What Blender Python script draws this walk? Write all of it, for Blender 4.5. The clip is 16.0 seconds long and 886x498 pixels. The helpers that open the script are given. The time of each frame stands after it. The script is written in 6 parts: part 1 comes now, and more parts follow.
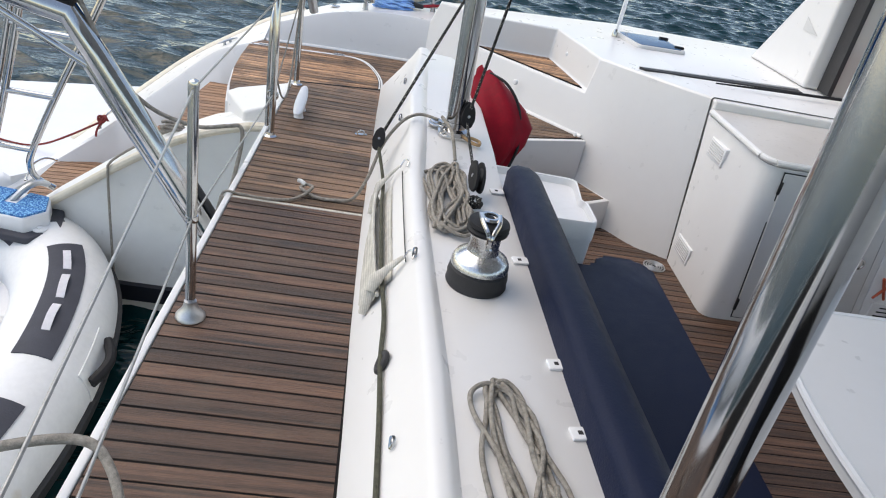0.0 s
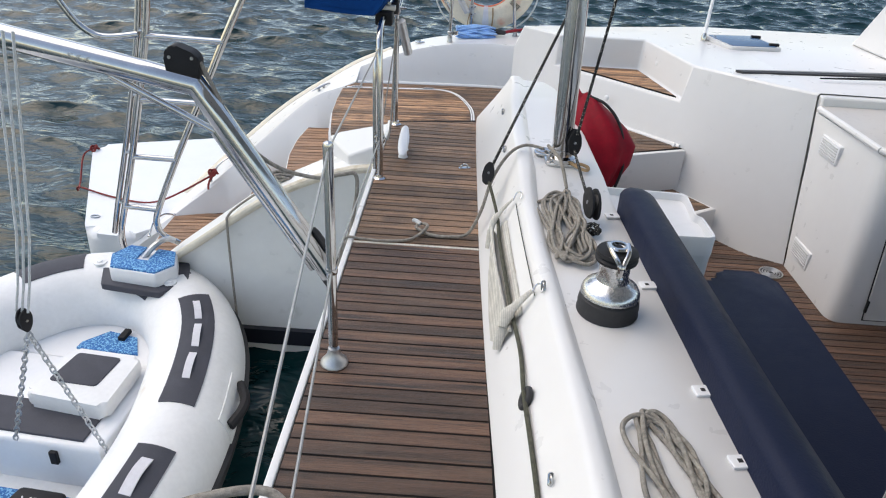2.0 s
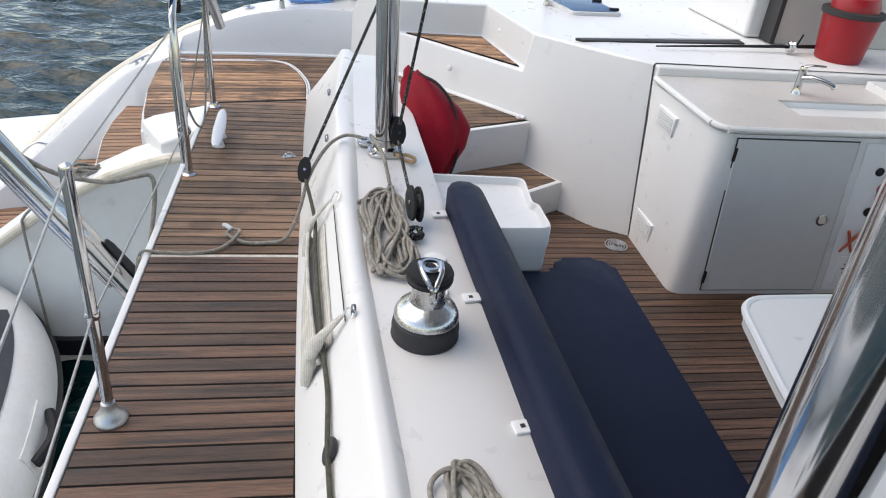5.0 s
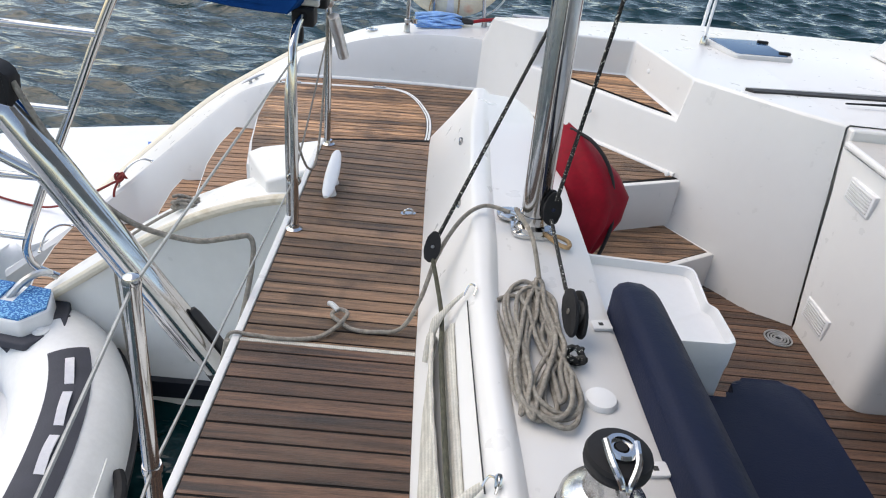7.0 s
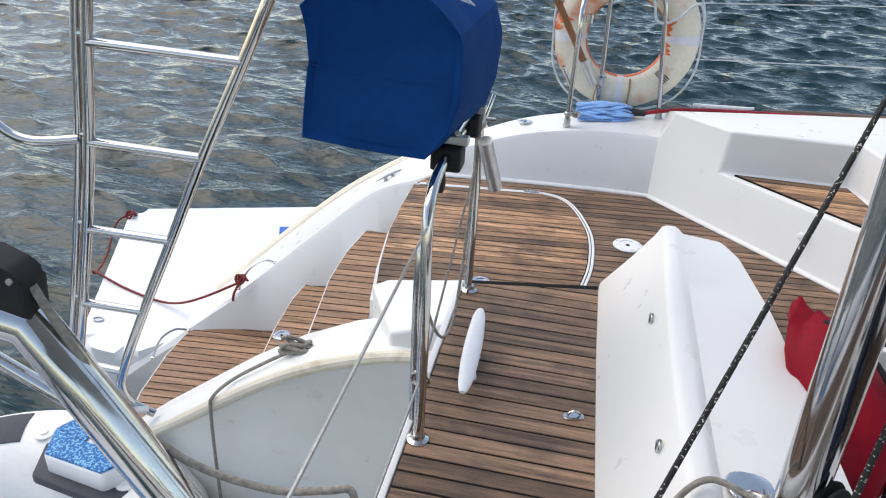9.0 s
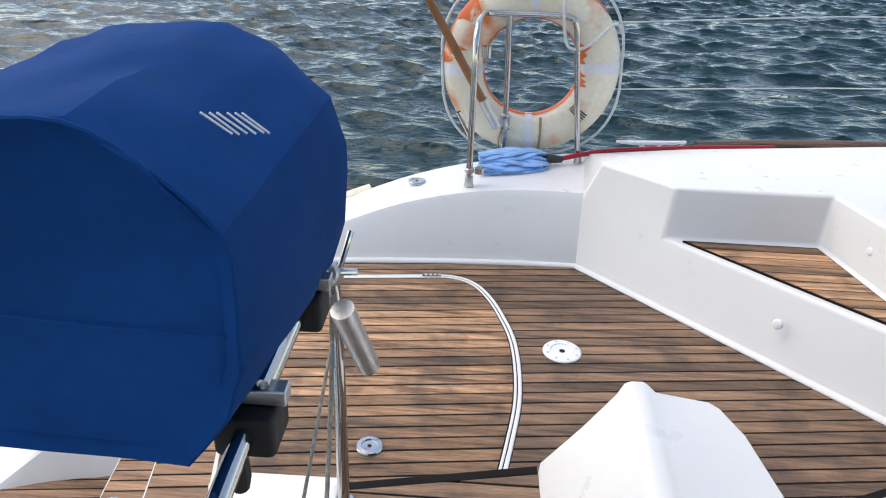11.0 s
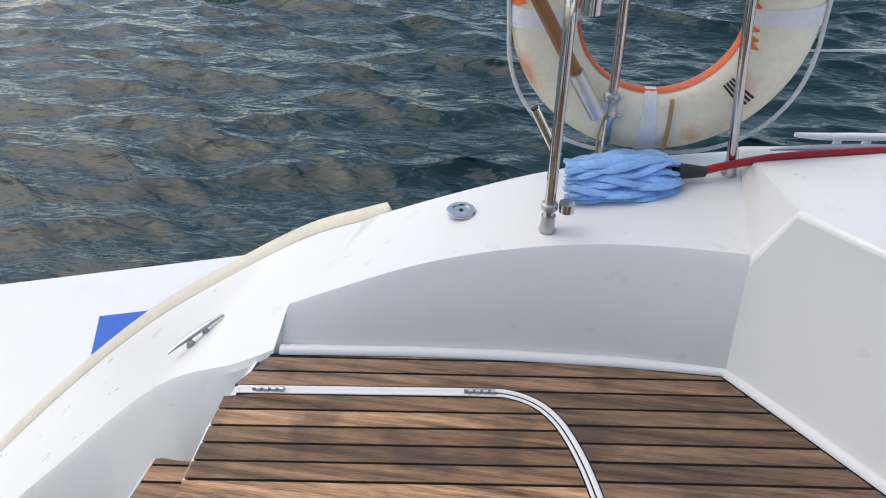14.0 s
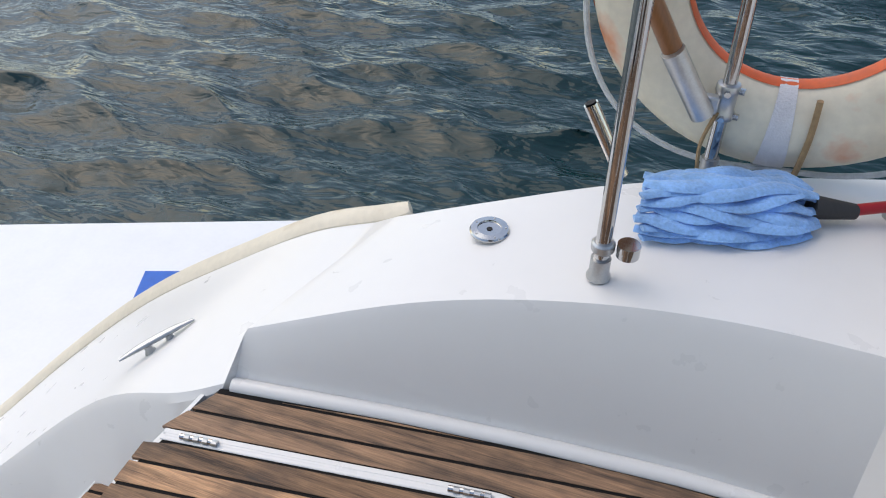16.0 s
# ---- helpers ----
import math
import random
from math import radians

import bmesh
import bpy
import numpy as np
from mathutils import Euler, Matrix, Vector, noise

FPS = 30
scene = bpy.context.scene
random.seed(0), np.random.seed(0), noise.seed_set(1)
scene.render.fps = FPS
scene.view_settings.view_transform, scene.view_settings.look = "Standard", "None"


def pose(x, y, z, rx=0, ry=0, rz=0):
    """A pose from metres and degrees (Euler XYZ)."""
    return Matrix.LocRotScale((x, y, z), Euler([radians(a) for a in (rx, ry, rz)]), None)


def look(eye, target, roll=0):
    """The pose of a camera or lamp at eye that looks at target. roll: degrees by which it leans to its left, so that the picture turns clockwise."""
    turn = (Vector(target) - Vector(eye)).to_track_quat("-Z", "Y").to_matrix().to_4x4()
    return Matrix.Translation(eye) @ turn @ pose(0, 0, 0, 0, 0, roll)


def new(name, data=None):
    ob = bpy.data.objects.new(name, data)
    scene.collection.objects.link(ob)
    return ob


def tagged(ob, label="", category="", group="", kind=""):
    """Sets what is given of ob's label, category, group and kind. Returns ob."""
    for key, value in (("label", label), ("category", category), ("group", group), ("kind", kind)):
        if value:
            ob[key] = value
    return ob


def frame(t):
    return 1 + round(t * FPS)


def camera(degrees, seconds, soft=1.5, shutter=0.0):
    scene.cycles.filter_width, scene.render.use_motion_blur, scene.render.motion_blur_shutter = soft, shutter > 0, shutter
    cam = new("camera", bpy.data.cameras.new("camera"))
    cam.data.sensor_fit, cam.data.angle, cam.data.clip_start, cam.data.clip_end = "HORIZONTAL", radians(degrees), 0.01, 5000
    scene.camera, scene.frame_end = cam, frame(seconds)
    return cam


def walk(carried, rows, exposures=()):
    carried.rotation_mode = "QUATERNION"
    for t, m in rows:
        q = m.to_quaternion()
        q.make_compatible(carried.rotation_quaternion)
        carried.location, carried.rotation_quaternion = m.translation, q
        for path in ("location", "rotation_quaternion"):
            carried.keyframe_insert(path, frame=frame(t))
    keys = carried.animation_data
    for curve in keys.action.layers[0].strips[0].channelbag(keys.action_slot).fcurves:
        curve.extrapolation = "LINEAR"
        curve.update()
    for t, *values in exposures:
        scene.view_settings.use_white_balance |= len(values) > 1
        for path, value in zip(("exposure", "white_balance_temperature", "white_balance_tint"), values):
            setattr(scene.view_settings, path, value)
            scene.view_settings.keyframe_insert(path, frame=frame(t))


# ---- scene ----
cam = camera(63.3, 16.0, soft=1.1)
PATH = [
    (0, (0.033, 0.416, 1.131), (0.25, 2.153, 0.165), 11.8),
    (0.5, (0.045, 0.458, 1.184), (0.269, 2.239, 0.302), 11.0),
    (1, (-0.012, 0.491, 1.172), (0.115, 2.283, 0.294), 6.9),
    (1.5, (-0.056, 0.446, 1.178), (-0.04, 2.24, 0.294), 4.6),
    (2, (-0.083, 0.4, 1.182), (-0.106, 2.159, 0.231), 3.5),
    (2.5, (-0.044, 0.446, 1.189), (-0.031, 2.163, 0.163), 2.5),
    (3, (-0.047, 0.484, 1.186), (0.021, 2.182, 0.13), 0.4),
    (3.2, (-0.033, 0.488, 1.186), (0.119, 2.188, 0.143), 0.2),
    (5.3, (0.107, 0.695, 1.214), (0.424, 2.38, 0.183), 5.9),
    (5.5, (0.1, 0.716, 1.209), (0.374, 2.408, 0.178), 6.7),
    (6, (0.051, 0.859, 1.17), (0.24, 2.562, 0.14), 7.8),
    (6.5, (0.006, 1.03, 1.157), (0.135, 2.744, 0.135), 7.8),
    (7, (-0.01, 1.183, 1.15), (0.063, 2.904, 0.134), 6.8),
    (7.5, (-0.06, 1.358, 1.136), (-0.058, 3.087, 0.132), 5.9),
    (8, (-0.086, 1.534, 1.152), (-0.181, 3.266, 0.157), 5.0),
    (8.5, (-0.125, 1.762, 1.145), (-0.337, 3.501, 0.181), 4.3),
    (9, (-0.15, 1.919, 1.168), (-0.459, 3.663, 0.24), 3.7),
    (9.5, (-0.211, 2.145, 1.197), (-0.526, 3.906, 0.303), 3.3),
    (10, (-0.198, 2.355, 1.176), (-0.445, 4.134, 0.296), 3.0),
    (10.2, (-0.192, 2.436, 1.172), (-0.406, 4.22, 0.293), 2.8),
    (12.3, (-0.183, 3.331, 1.142), (-0.037, 5.012, 0.068), 3.4),
    (12.5, (-0.169, 3.39, 1.137), (-0.007, 5.053, 0.037), 3.7),
    (13, (-0.169, 3.636, 1.078), (0.014, 5.27, -0.061), 4.4),
    (13.5, (-0.231, 3.83, 1.076), (-0.089, 5.428, -0.118), 4.9),
    (14, (-0.242, 4.055, 1.034), (-0.463, 5.651, -0.151), 0.5),
    (14.5, (-0.279, 4.178, 1.011), (-0.725, 5.753, -0.138), -3.4),
    (15, (-0.295, 4.252, 1.02), (-0.796, 5.781, -0.168), -5.8),
    (15.5, (-0.253, 4.397, 0.974), (-0.733, 5.897, -0.258), -4.8),
    (16, (-0.12, 4.56, 0.866), (-0.662, 5.993, -0.419), -0.9),
]
walk(cam, [(t, look(eye, target, roll)) for t, eye, target, roll in PATH], [(0.0, 1.02, 7880, 11), (3.0, 0.95, 7880, 11), (5.5, 1.08, 7880, 11), (6.5, 1.05, 7880, 11), (10.0, 1.08, 7880, 11), (12.5, 1.25, 7880, 11), (13.5, 0.91, 7880, 11), (14.0, 0.83, 7880, 11), (16.0, 0.79, 7880, 11)])
SKY, SUN = 0.15, 0.6

# ---- sky, sun ----
world = bpy.data.worlds.new("sky")
scene.world = world
world.use_nodes = True
wn = world.node_tree
sky = wn.nodes.new("ShaderNodeTexSky")
sky.sky_type, sky.sun_disc = "NISHITA", False
sky.sun_elevation, sky.sun_rotation = radians(57), radians(-72)
sky.air_density, sky.dust_density, sky.ozone_density = 1.0, 1.2, 1.0
wn.nodes["Background"].inputs[1].default_value = SKY
wn.links.new(sky.outputs[0], wn.nodes["Background"].inputs[0])
sun = new("sun", bpy.data.lights.new("sun", "SUN"))
sun.data.energy, sun.data.angle, sun.data.color = SUN, radians(64), (0.95, 1.0, 1.02)
sun.matrix_world = look((-5.18, 1.68, 8.39), (0, 0, 0))


# ---- materials ----
def material(name, color, rough=0.5, metal=0.0, vary=0.12, scale=6.0, bump=0.0, bump_scale=120.0, second=None, coat=0.0, sheen=0.0,
             stretch=(1, 1, 1), spot=None, random_tint=0.0, spec=0.5, stain=None, ramp_at=(0.32, 0.68)):
    """A node material: two scales of colour variation, fine relief, optional second colour in patches."""
    m = bpy.data.materials.new(name)
    m.use_nodes = True
    t = m.node_tree
    n, l = t.nodes, t.links
    b = n["Principled BSDF"]
    b.inputs["Metallic"].default_value = metal
    b.inputs["Coat Weight"].default_value = coat
    b.inputs["Specular IOR Level"].default_value = spec
    b.inputs["Sheen Weight"].default_value = sheen
    co = n.new("ShaderNodeTexCoord")
    mp = n.new("ShaderNodeMapping")
    mp.inputs["Scale"].default_value = stretch
    l.new(co.outputs["Object"], mp.inputs[0])
    vec = mp.outputs[0]
    if random_tint:
        info = n.new("ShaderNodeObjectInfo")
        mul = n.new("ShaderNodeMath")
        mul.operation = "MULTIPLY"
        mul.inputs[1].default_value = 37.0
        l.new(info.outputs["Random"], mul.inputs[0])
        add = n.new("ShaderNodeVectorMath")
        l.new(vec, add.inputs[0])
        l.new(mul.outputs[0], add.inputs[1])
        vec = add.outputs[0]
    big = n.new("ShaderNodeTexNoise")
    big.inputs["Scale"].default_value, big.inputs["Detail"].default_value = scale, 4
    l.new(vec, big.inputs[0])
    fine = n.new("ShaderNodeTexNoise")
    fine.inputs["Scale"].default_value, fine.inputs["Detail"].default_value = scale * 9, 5
    l.new(vec, fine.inputs[0])
    mixf = n.new("ShaderNodeMix")
    mixf.inputs[0].default_value = 0.4
    l.new(big.outputs[0], mixf.inputs[2])
    l.new(fine.outputs[0], mixf.inputs[3])
    ramp = n.new("ShaderNodeValToRGB")
    lo = [c * (1 - vary) for c in color]
    hi = [min(1, c * (1 + vary)) for c in (second or color)]
    ramp.color_ramp.elements[0].position, ramp.color_ramp.elements[0].color = ramp_at[0], (*lo, 1)
    ramp.color_ramp.elements[1].position, ramp.color_ramp.elements[1].color = ramp_at[1], (*hi, 1)
    l.new(mixf.outputs[0], ramp.inputs[0])
    col = ramp.outputs[0]
    if random_tint:
        hsv = n.new("ShaderNodeHueSaturation")
        val = n.new("ShaderNodeMapRange")
        val.inputs[3].default_value, val.inputs[4].default_value = 1 - random_tint, 1 + random_tint
        l.new(info.outputs["Random"], val.inputs[0])
        l.new(val.outputs[0], hsv.inputs["Value"])
        l.new(col, hsv.inputs["Color"])
        col = hsv.outputs[0]
    if spot:
        sp = n.new("ShaderNodeTexNoise")
        sp.inputs["Scale"].default_value, sp.inputs["Detail"].default_value = spot[1], 6
        l.new(vec, sp.inputs[0])
        sr = n.new("ShaderNodeMapRange")
        sr.inputs[1].default_value, sr.inputs[2].default_value = spot[2], spot[2] + spot[3]
        l.new(sp.outputs[0], sr.inputs[0])
        mx = n.new("ShaderNodeMix")
        mx.data_type = "RGBA"
        l.new(sr.outputs[0], mx.inputs[0])
        l.new(col, mx.inputs[6])
        mx.inputs[7].default_value = (*spot[0], 1)
        col = mx.outputs[2]
    if stain:
        sp = n.new("ShaderNodeTexNoise")
        sp.inputs["Scale"].default_value, sp.inputs["Detail"].default_value = stain[1], 7
        l.new(co.outputs["Object"], sp.inputs[0])
        sr = n.new("ShaderNodeMapRange")
        sr.inputs[1].default_value, sr.inputs[2].default_value, sr.inputs[4].default_value = stain[2], stain[2] + stain[3], stain[4]
        l.new(sp.outputs[0], sr.inputs[0])
        mx = n.new("ShaderNodeMix")
        mx.data_type = "RGBA"
        l.new(sr.outputs[0], mx.inputs[0])
        l.new(col, mx.inputs[6])
        mx.inputs[7].default_value = (*stain[0], 1)
        col = mx.outputs[2]
    l.new(col, b.inputs["Base Color"])
    rr = n.new("ShaderNodeMapRange")
    rr.inputs[3].default_value, rr.inputs[4].default_value = max(0.02, rough * 0.75), min(1, rough * 1.25)
    l.new(fine.outputs[0], rr.inputs[0])
    l.new(rr.outputs[0], b.inputs["Roughness"])
    if bump:
        bn = n.new("ShaderNodeTexNoise")
        bn.inputs["Scale"].default_value, bn.inputs["Detail"].default_value = bump_scale, 4
        l.new(vec, bn.inputs[0])
        bp = n.new("ShaderNodeBump")
        bp.inputs["Strength"].default_value, bp.inputs["Distance"].default_value = bump, 0.004
        l.new(bn.outputs[0], bp.inputs["Height"])
        l.new(bp.outputs[0], b.inputs["Normal"])
    return m


GEL = material("gelcoat", (0.73, 0.727, 0.72), 0.3, vary=0.02, scale=1.6)
GEL_GREY = material("gelcoat_hull", (0.775, 0.78, 0.765), 0.3, vary=0.05, scale=1.5, spot=((0.55, 0.54, 0.5), 4, 0.64, 0.12))
CREAM = material("rub_rail_cream", (0.68, 0.62, 0.51), 0.5, vary=0.1, scale=7, bump=0.1, spot=((0.5, 0.42, 0.3), 9, 0.62, 0.12))
TEAK = material("weathered_teak", (0.1, 0.05, 0.026), 0.6, vary=0.35, scale=2.2, second=(0.47, 0.262, 0.14), bump=0.5, bump_scale=26,
                stretch=(1.2, 26, 26), spot=((0.06, 0.042, 0.034), 1.3, 0.6, 0.12), random_tint=0.5, stain=((0.05, 0.032, 0.025), 8.0, 0.52, 0.14, 0.55), ramp_at=(0.35, 0.66))
# darker, redder teak: near walkway strips, cockpit floor, toe rail
TEAK_DARK = material("dark_brown_teak", (0.042, 0.022, 0.014), 0.5, vary=0.35, scale=2.2, second=(0.135, 0.07, 0.043), bump=0.5, bump_scale=26,
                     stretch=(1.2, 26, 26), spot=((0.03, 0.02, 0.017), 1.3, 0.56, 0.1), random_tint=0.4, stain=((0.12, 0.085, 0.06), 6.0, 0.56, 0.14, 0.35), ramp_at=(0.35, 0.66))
TEAK_DARK2 = material("stained_teak", (0.08, 0.049, 0.033), 0.6, vary=0.3, scale=2.2, second=(0.275, 0.16, 0.094), bump=0.5, bump_scale=26,
                      stretch=(1.2, 26, 26), spot=((0.055, 0.038, 0.03), 1.3, 0.6, 0.12), random_tint=0.42, stain=((0.04, 0.028, 0.022), 7.0, 0.52, 0.14, 0.5), ramp_at=(0.35, 0.66))
TEAK_RED = material("red_teak", (0.17, 0.085, 0.045), 0.6, vary=0.3, scale=2.2, second=(0.38, 0.22, 0.13), bump=0.5, bump_scale=26,
                    stretch=(1.2, 26, 26), random_tint=0.25)
CAULK = material("black_caulk", (0.012, 0.011, 0.011), 0.9, vary=0.2, spec=0.15)
STEEL = material("polished_stainless", (0.52, 0.517, 0.513), 0.1, 1.0, vary=0.08, scale=14)
SATIN = material("satin_stainless", (0.62, 0.615, 0.61), 0.26, 1.0, vary=0.1, scale=20, bump=0.04)
ALLOY = material("cast_alloy", (0.5, 0.51, 0.52), 0.4, 1.0, vary=0.15, scale=30, bump=0.1)
NAVY = material("navy_vinyl", (0.009, 0.014, 0.036), 0.5, spec=0.14, vary=0.1, scale=3, bump=0.25, bump_scale=190)
BLUE = material("blue_canvas", (0.001, 0.044, 0.175), 0.9, vary=0.16, scale=5, bump=0.5, bump_scale=16, spec=0.06)
RED = material("red_pvc", (0.215, 0.004, 0.014), 0.65, spec=0.15, vary=0.25, scale=9, bump=0.3, bump_scale=20)
RED_GLOSS = material("red_plastic", (0.33, 0.006, 0.014), 0.35, vary=0.1)
BLACK = material("black_plastic", (0.012, 0.012, 0.014), 0.6, vary=0.2, spec=0.3)
RUBBER = material("black_rubber", (0.03, 0.03, 0.032), 0.7, vary=0.25, bump=0.3)
ROPE = material("grey_rope", (0.29, 0.265, 0.23), 0.85, vary=0.45, scale=90, bump=0.9, bump_scale=420)
ROPE_GREEN = material("green_flecked_rope", (0.075, 0.075, 0.052), 0.85, vary=0.5, scale=110, bump=0.9, bump_scale=420)
ROPE_BLACK = material("black_flecked_rope", (0.012, 0.012, 0.012), 0.8, vary=0.2, spot=((0.6, 0.6, 0.56), 190, 0.6, 0.04))
ROPE_WHITE = material("white_rope", (0.62, 0.64, 0.64), 0.85, vary=0.15, scale=90, bump=0.8, bump_scale=420)
ROPE_TAN = material("tan_cord", (0.42, 0.27, 0.14), 0.85, vary=0.25, scale=90, bump=0.8, bump_scale=420)
ROPE_RED = material("red_rope", (0.2, 0.022, 0.02), 0.85, vary=0.3, scale=90, bump=0.8, bump_scale=420)
WIRE = material("lifeline_wire", (0.33, 0.33, 0.325), 0.4, 0.6, vary=0.2, scale=60)
HYPALON = material("dinghy_fabric", (0.79, 0.79, 0.78), 0.5, vary=0.06, scale=5, bump=0.1, bump_scale=60, spot=((0.6, 0.52, 0.4), 3, 0.68, 0.1))
PATCH = material("grey_rubber_patch", (0.052, 0.054, 0.068), 0.75, vary=0.15, scale=12, bump=0.3)
FOAM = material("blue_speckled_foam", (0.02, 0.15, 0.42), 0.8, vary=0.2, scale=20, spot=((0.2, 0.5, 0.75), 110, 0.5, 0.06), bump=0.5)
WEB = material("white_webbing", (0.72, 0.71, 0.74), 0.8, vary=0.06, scale=50, bump=0.5, bump_scale=300)
MESHBAG = material("cream_mesh_fabric", (0.62, 0.6, 0.54), 0.85, vary=0.2, scale=25, bump=0.8, bump_scale=240)
MOP = material("blue_microfibre", (0.2, 0.41, 0.74), 0.95, vary=0.3, scale=18, bump=0.8, bump_scale=110, sheen=0.3)
VARNISH = material("varnished_pole", (0.24, 0.095, 0.035), 0.35, vary=0.25, scale=3, stretch=(12, 12, 2))
PLASTIC = material("white_plastic", (0.78, 0.79, 0.8), 0.4, vary=0.03)
BOOT = material("boot_stripe", (0.012, 0.014, 0.022), 0.5, vary=0.2)
GREYPANEL = material("grey_panel", (0.6, 0.6, 0.595), 0.4, vary=0.04, scale=2)
WORKTOP = material("worktop_laminate", (0.56, 0.53, 0.5), 0.35, vary=0.05, scale=5, spot=((0.5, 0.47, 0.44), 40, 0.6, 0.1))
BEIGE = material("cabin_panel", (0.5, 0.48, 0.44), 0.5, vary=0.05, scale=2, bump=0.1)
BUOY = material("faded_lifebuoy", (0.78, 0.71, 0.575), 0.6, vary=0.12, scale=6, bump=0.2, bump_scale=50, spot=((0.72, 0.2, 0.06), 4.2, 0.64, 0.12))
ORANGE = material("orange_rim", (0.72, 0.12, 0.03), 0.55, vary=0.2, scale=9)
ORANGE_WORN = material("worn_orange_paint", (0.74, 0.15, 0.04), 0.6, vary=0.15, scale=9, spot=((0.76, 0.69, 0.55), 13, 0.58, 0.1))
PAD_BLUE = material("blue_pad", (0.003, 0.12, 0.52), 0.6, vary=0.12, scale=20, bump=0.3)
STICKER = material("orange_sticker", (0.5, 0.1, 0.05), 0.5, vary=0.2)
GLASS = bpy.data.materials.new("tinted_hatch_glass")
GLASS.use_nodes = True
gb = GLASS.node_tree.nodes["Principled BSDF"]
gb.inputs["Base Color"].default_value, gb.inputs["Roughness"].default_value = (0.05, 0.11, 0.2, 1), 0.06

# striped net cloth: fine ribs along the coaming
wv, wt = MESHBAG.node_tree, MESHBAG.node_tree.nodes
rib = wt.new("ShaderNodeTexWave")
rib.bands_direction = "X"
rib.inputs["Scale"].default_value, rib.inputs["Distortion"].default_value, rib.inputs["Detail"].default_value = 62, 0.6, 1
rmap = wt.new("ShaderNodeMapping")
rmap.inputs["Rotation"].default_value = (0, 0, radians(-2.8))
wv.links.new(wt["Texture Coordinate"].outputs["Object"], rmap.inputs[0])
wv.links.new(rmap.outputs[0], rib.inputs[0])
rmx = wt.new("ShaderNodeMix")
rmx.data_type, rmx.blend_type = "RGBA", "MULTIPLY"
rmx.inputs[0].default_value = 0.2
wv.links.new(wt["Color Ramp"].outputs[0], rmx.inputs[6])
wv.links.new(rib.outputs[0], rmx.inputs[7])
wv.links.new(rmx.outputs[2], wt["Principled BSDF"].inputs["Base Color"])

# sea water: dark green body colour, sharp reflections, two sizes of ripples
SEA = bpy.data.materials.new("sea_water")
SEA.use_nodes = True
sn, sl = SEA.node_tree.nodes, SEA.node_tree.links
sb = sn["Principled BSDF"]
sb.inputs["Roughness"].default_value, sb.inputs["IOR"].default_value = 0.03, 1.36
sco = sn.new("ShaderNodeTexCoord")
smp = sn.new("ShaderNodeMapping")
smp.inputs["Rotation"].default_value, smp.inputs["Scale"].default_value = (0, 0, radians(-18)), (0.55, 1.25, 1)
sl.new(sco.outputs["Object"], smp.inputs[0])
bumps = None
for sc, dist in ((0.9, 0.03), (3.4, 0.045), (8.0, 0.026)):
    tn = sn.new("ShaderNodeTexNoise")
    tn.inputs["Scale"].default_value, tn.inputs["Detail"].default_value, tn.inputs["Distortion"].default_value = sc, 2.4, 0.5
    sl.new(smp.outputs[0], tn.inputs[0])
    bp = sn.new("ShaderNodeBump")
    bp.inputs["Strength"].default_value, bp.inputs["Distance"].default_value = 0.9, dist
    sl.new(tn.outputs[0], bp.inputs["Height"])
    if bumps:
        sl.new(bumps.outputs[0], bp.inputs["Normal"])
    bumps = bp
sl.new(bumps.outputs[0], sb.inputs["Normal"])
swn = sn.new("ShaderNodeTexNoise")
swn.inputs["Scale"].default_value = 0.35
sl.new(sco.outputs["Object"], swn.inputs[0])
swr = sn.new("ShaderNodeValToRGB")
swr.color_ramp.elements[0].color, swr.color_ramp.elements[1].color = (0.0015, 0.02, 0.0225, 1), (0.002, 0.03, 0.034, 1)
sl.new(swn.outputs[0], swr.inputs[0])
sl.new(swr.outputs[0], sb.inputs["Base Color"])


# ---- building helpers ----
def part(name, bm, mat, parent=None, label="", smooth=35, bevel=0.0, segments=2):
    """Links a bmesh, built in world metres, as one mesh object under its thing."""
    me = bpy.data.meshes.new(name)
    bmesh.ops.recalc_face_normals(bm, faces=bm.faces)
    bm.to_mesh(me)
    bm.free()
    me.materials.append(mat)
    if smooth:
        me.polygons.foreach_set("use_smooth", [True] * len(me.polygons))
        me.set_sharp_from_angle(angle=radians(smooth))
    ob = new(name, me)
    if parent:
        ob.parent = parent
        ob.matrix_parent_inverse = parent.matrix_basis.inverted()
    if label:
        ob["label"] = label
    if bevel:
        md = ob.modifiers.new("bevel", "BEVEL")
        md.width, md.segments, md.limit_method, md.angle_limit = bevel, segments, "ANGLE", radians(30)
    return ob


def thing(name, label, category, base=(0, 0, 0), group="", kind=""):
    e = new(name)
    e.empty_display_size = 0.05
    e.matrix_basis = Matrix.Translation(base)
    return tagged(e, label, category, group, kind)


def structure(name, bm, mat, label="", category="", **kw):
    return tagged(part(name, bm, mat, **kw), label, category, kind="structure")


def prism(poly, z0, z1, bm=None):
    """An upright prism over a plan polygon; z1 is one height or one for each corner."""
    bm = bm or bmesh.new()
    tops = z1 if isinstance(z1, (list, tuple)) else [z1] * len(poly)
    lo = [bm.verts.new((x, y, z0)) for x, y in poly]
    hi = [bm.verts.new((x, y, z)) for (x, y), z in zip(poly, tops)]
    bm.faces.new(lo[::-1])
    bm.faces.new(hi)
    for i in range(len(poly)):
        j = (i + 1) % len(poly)
        bm.faces.new((lo[i], lo[j], hi[j], hi[i]))
    return bm


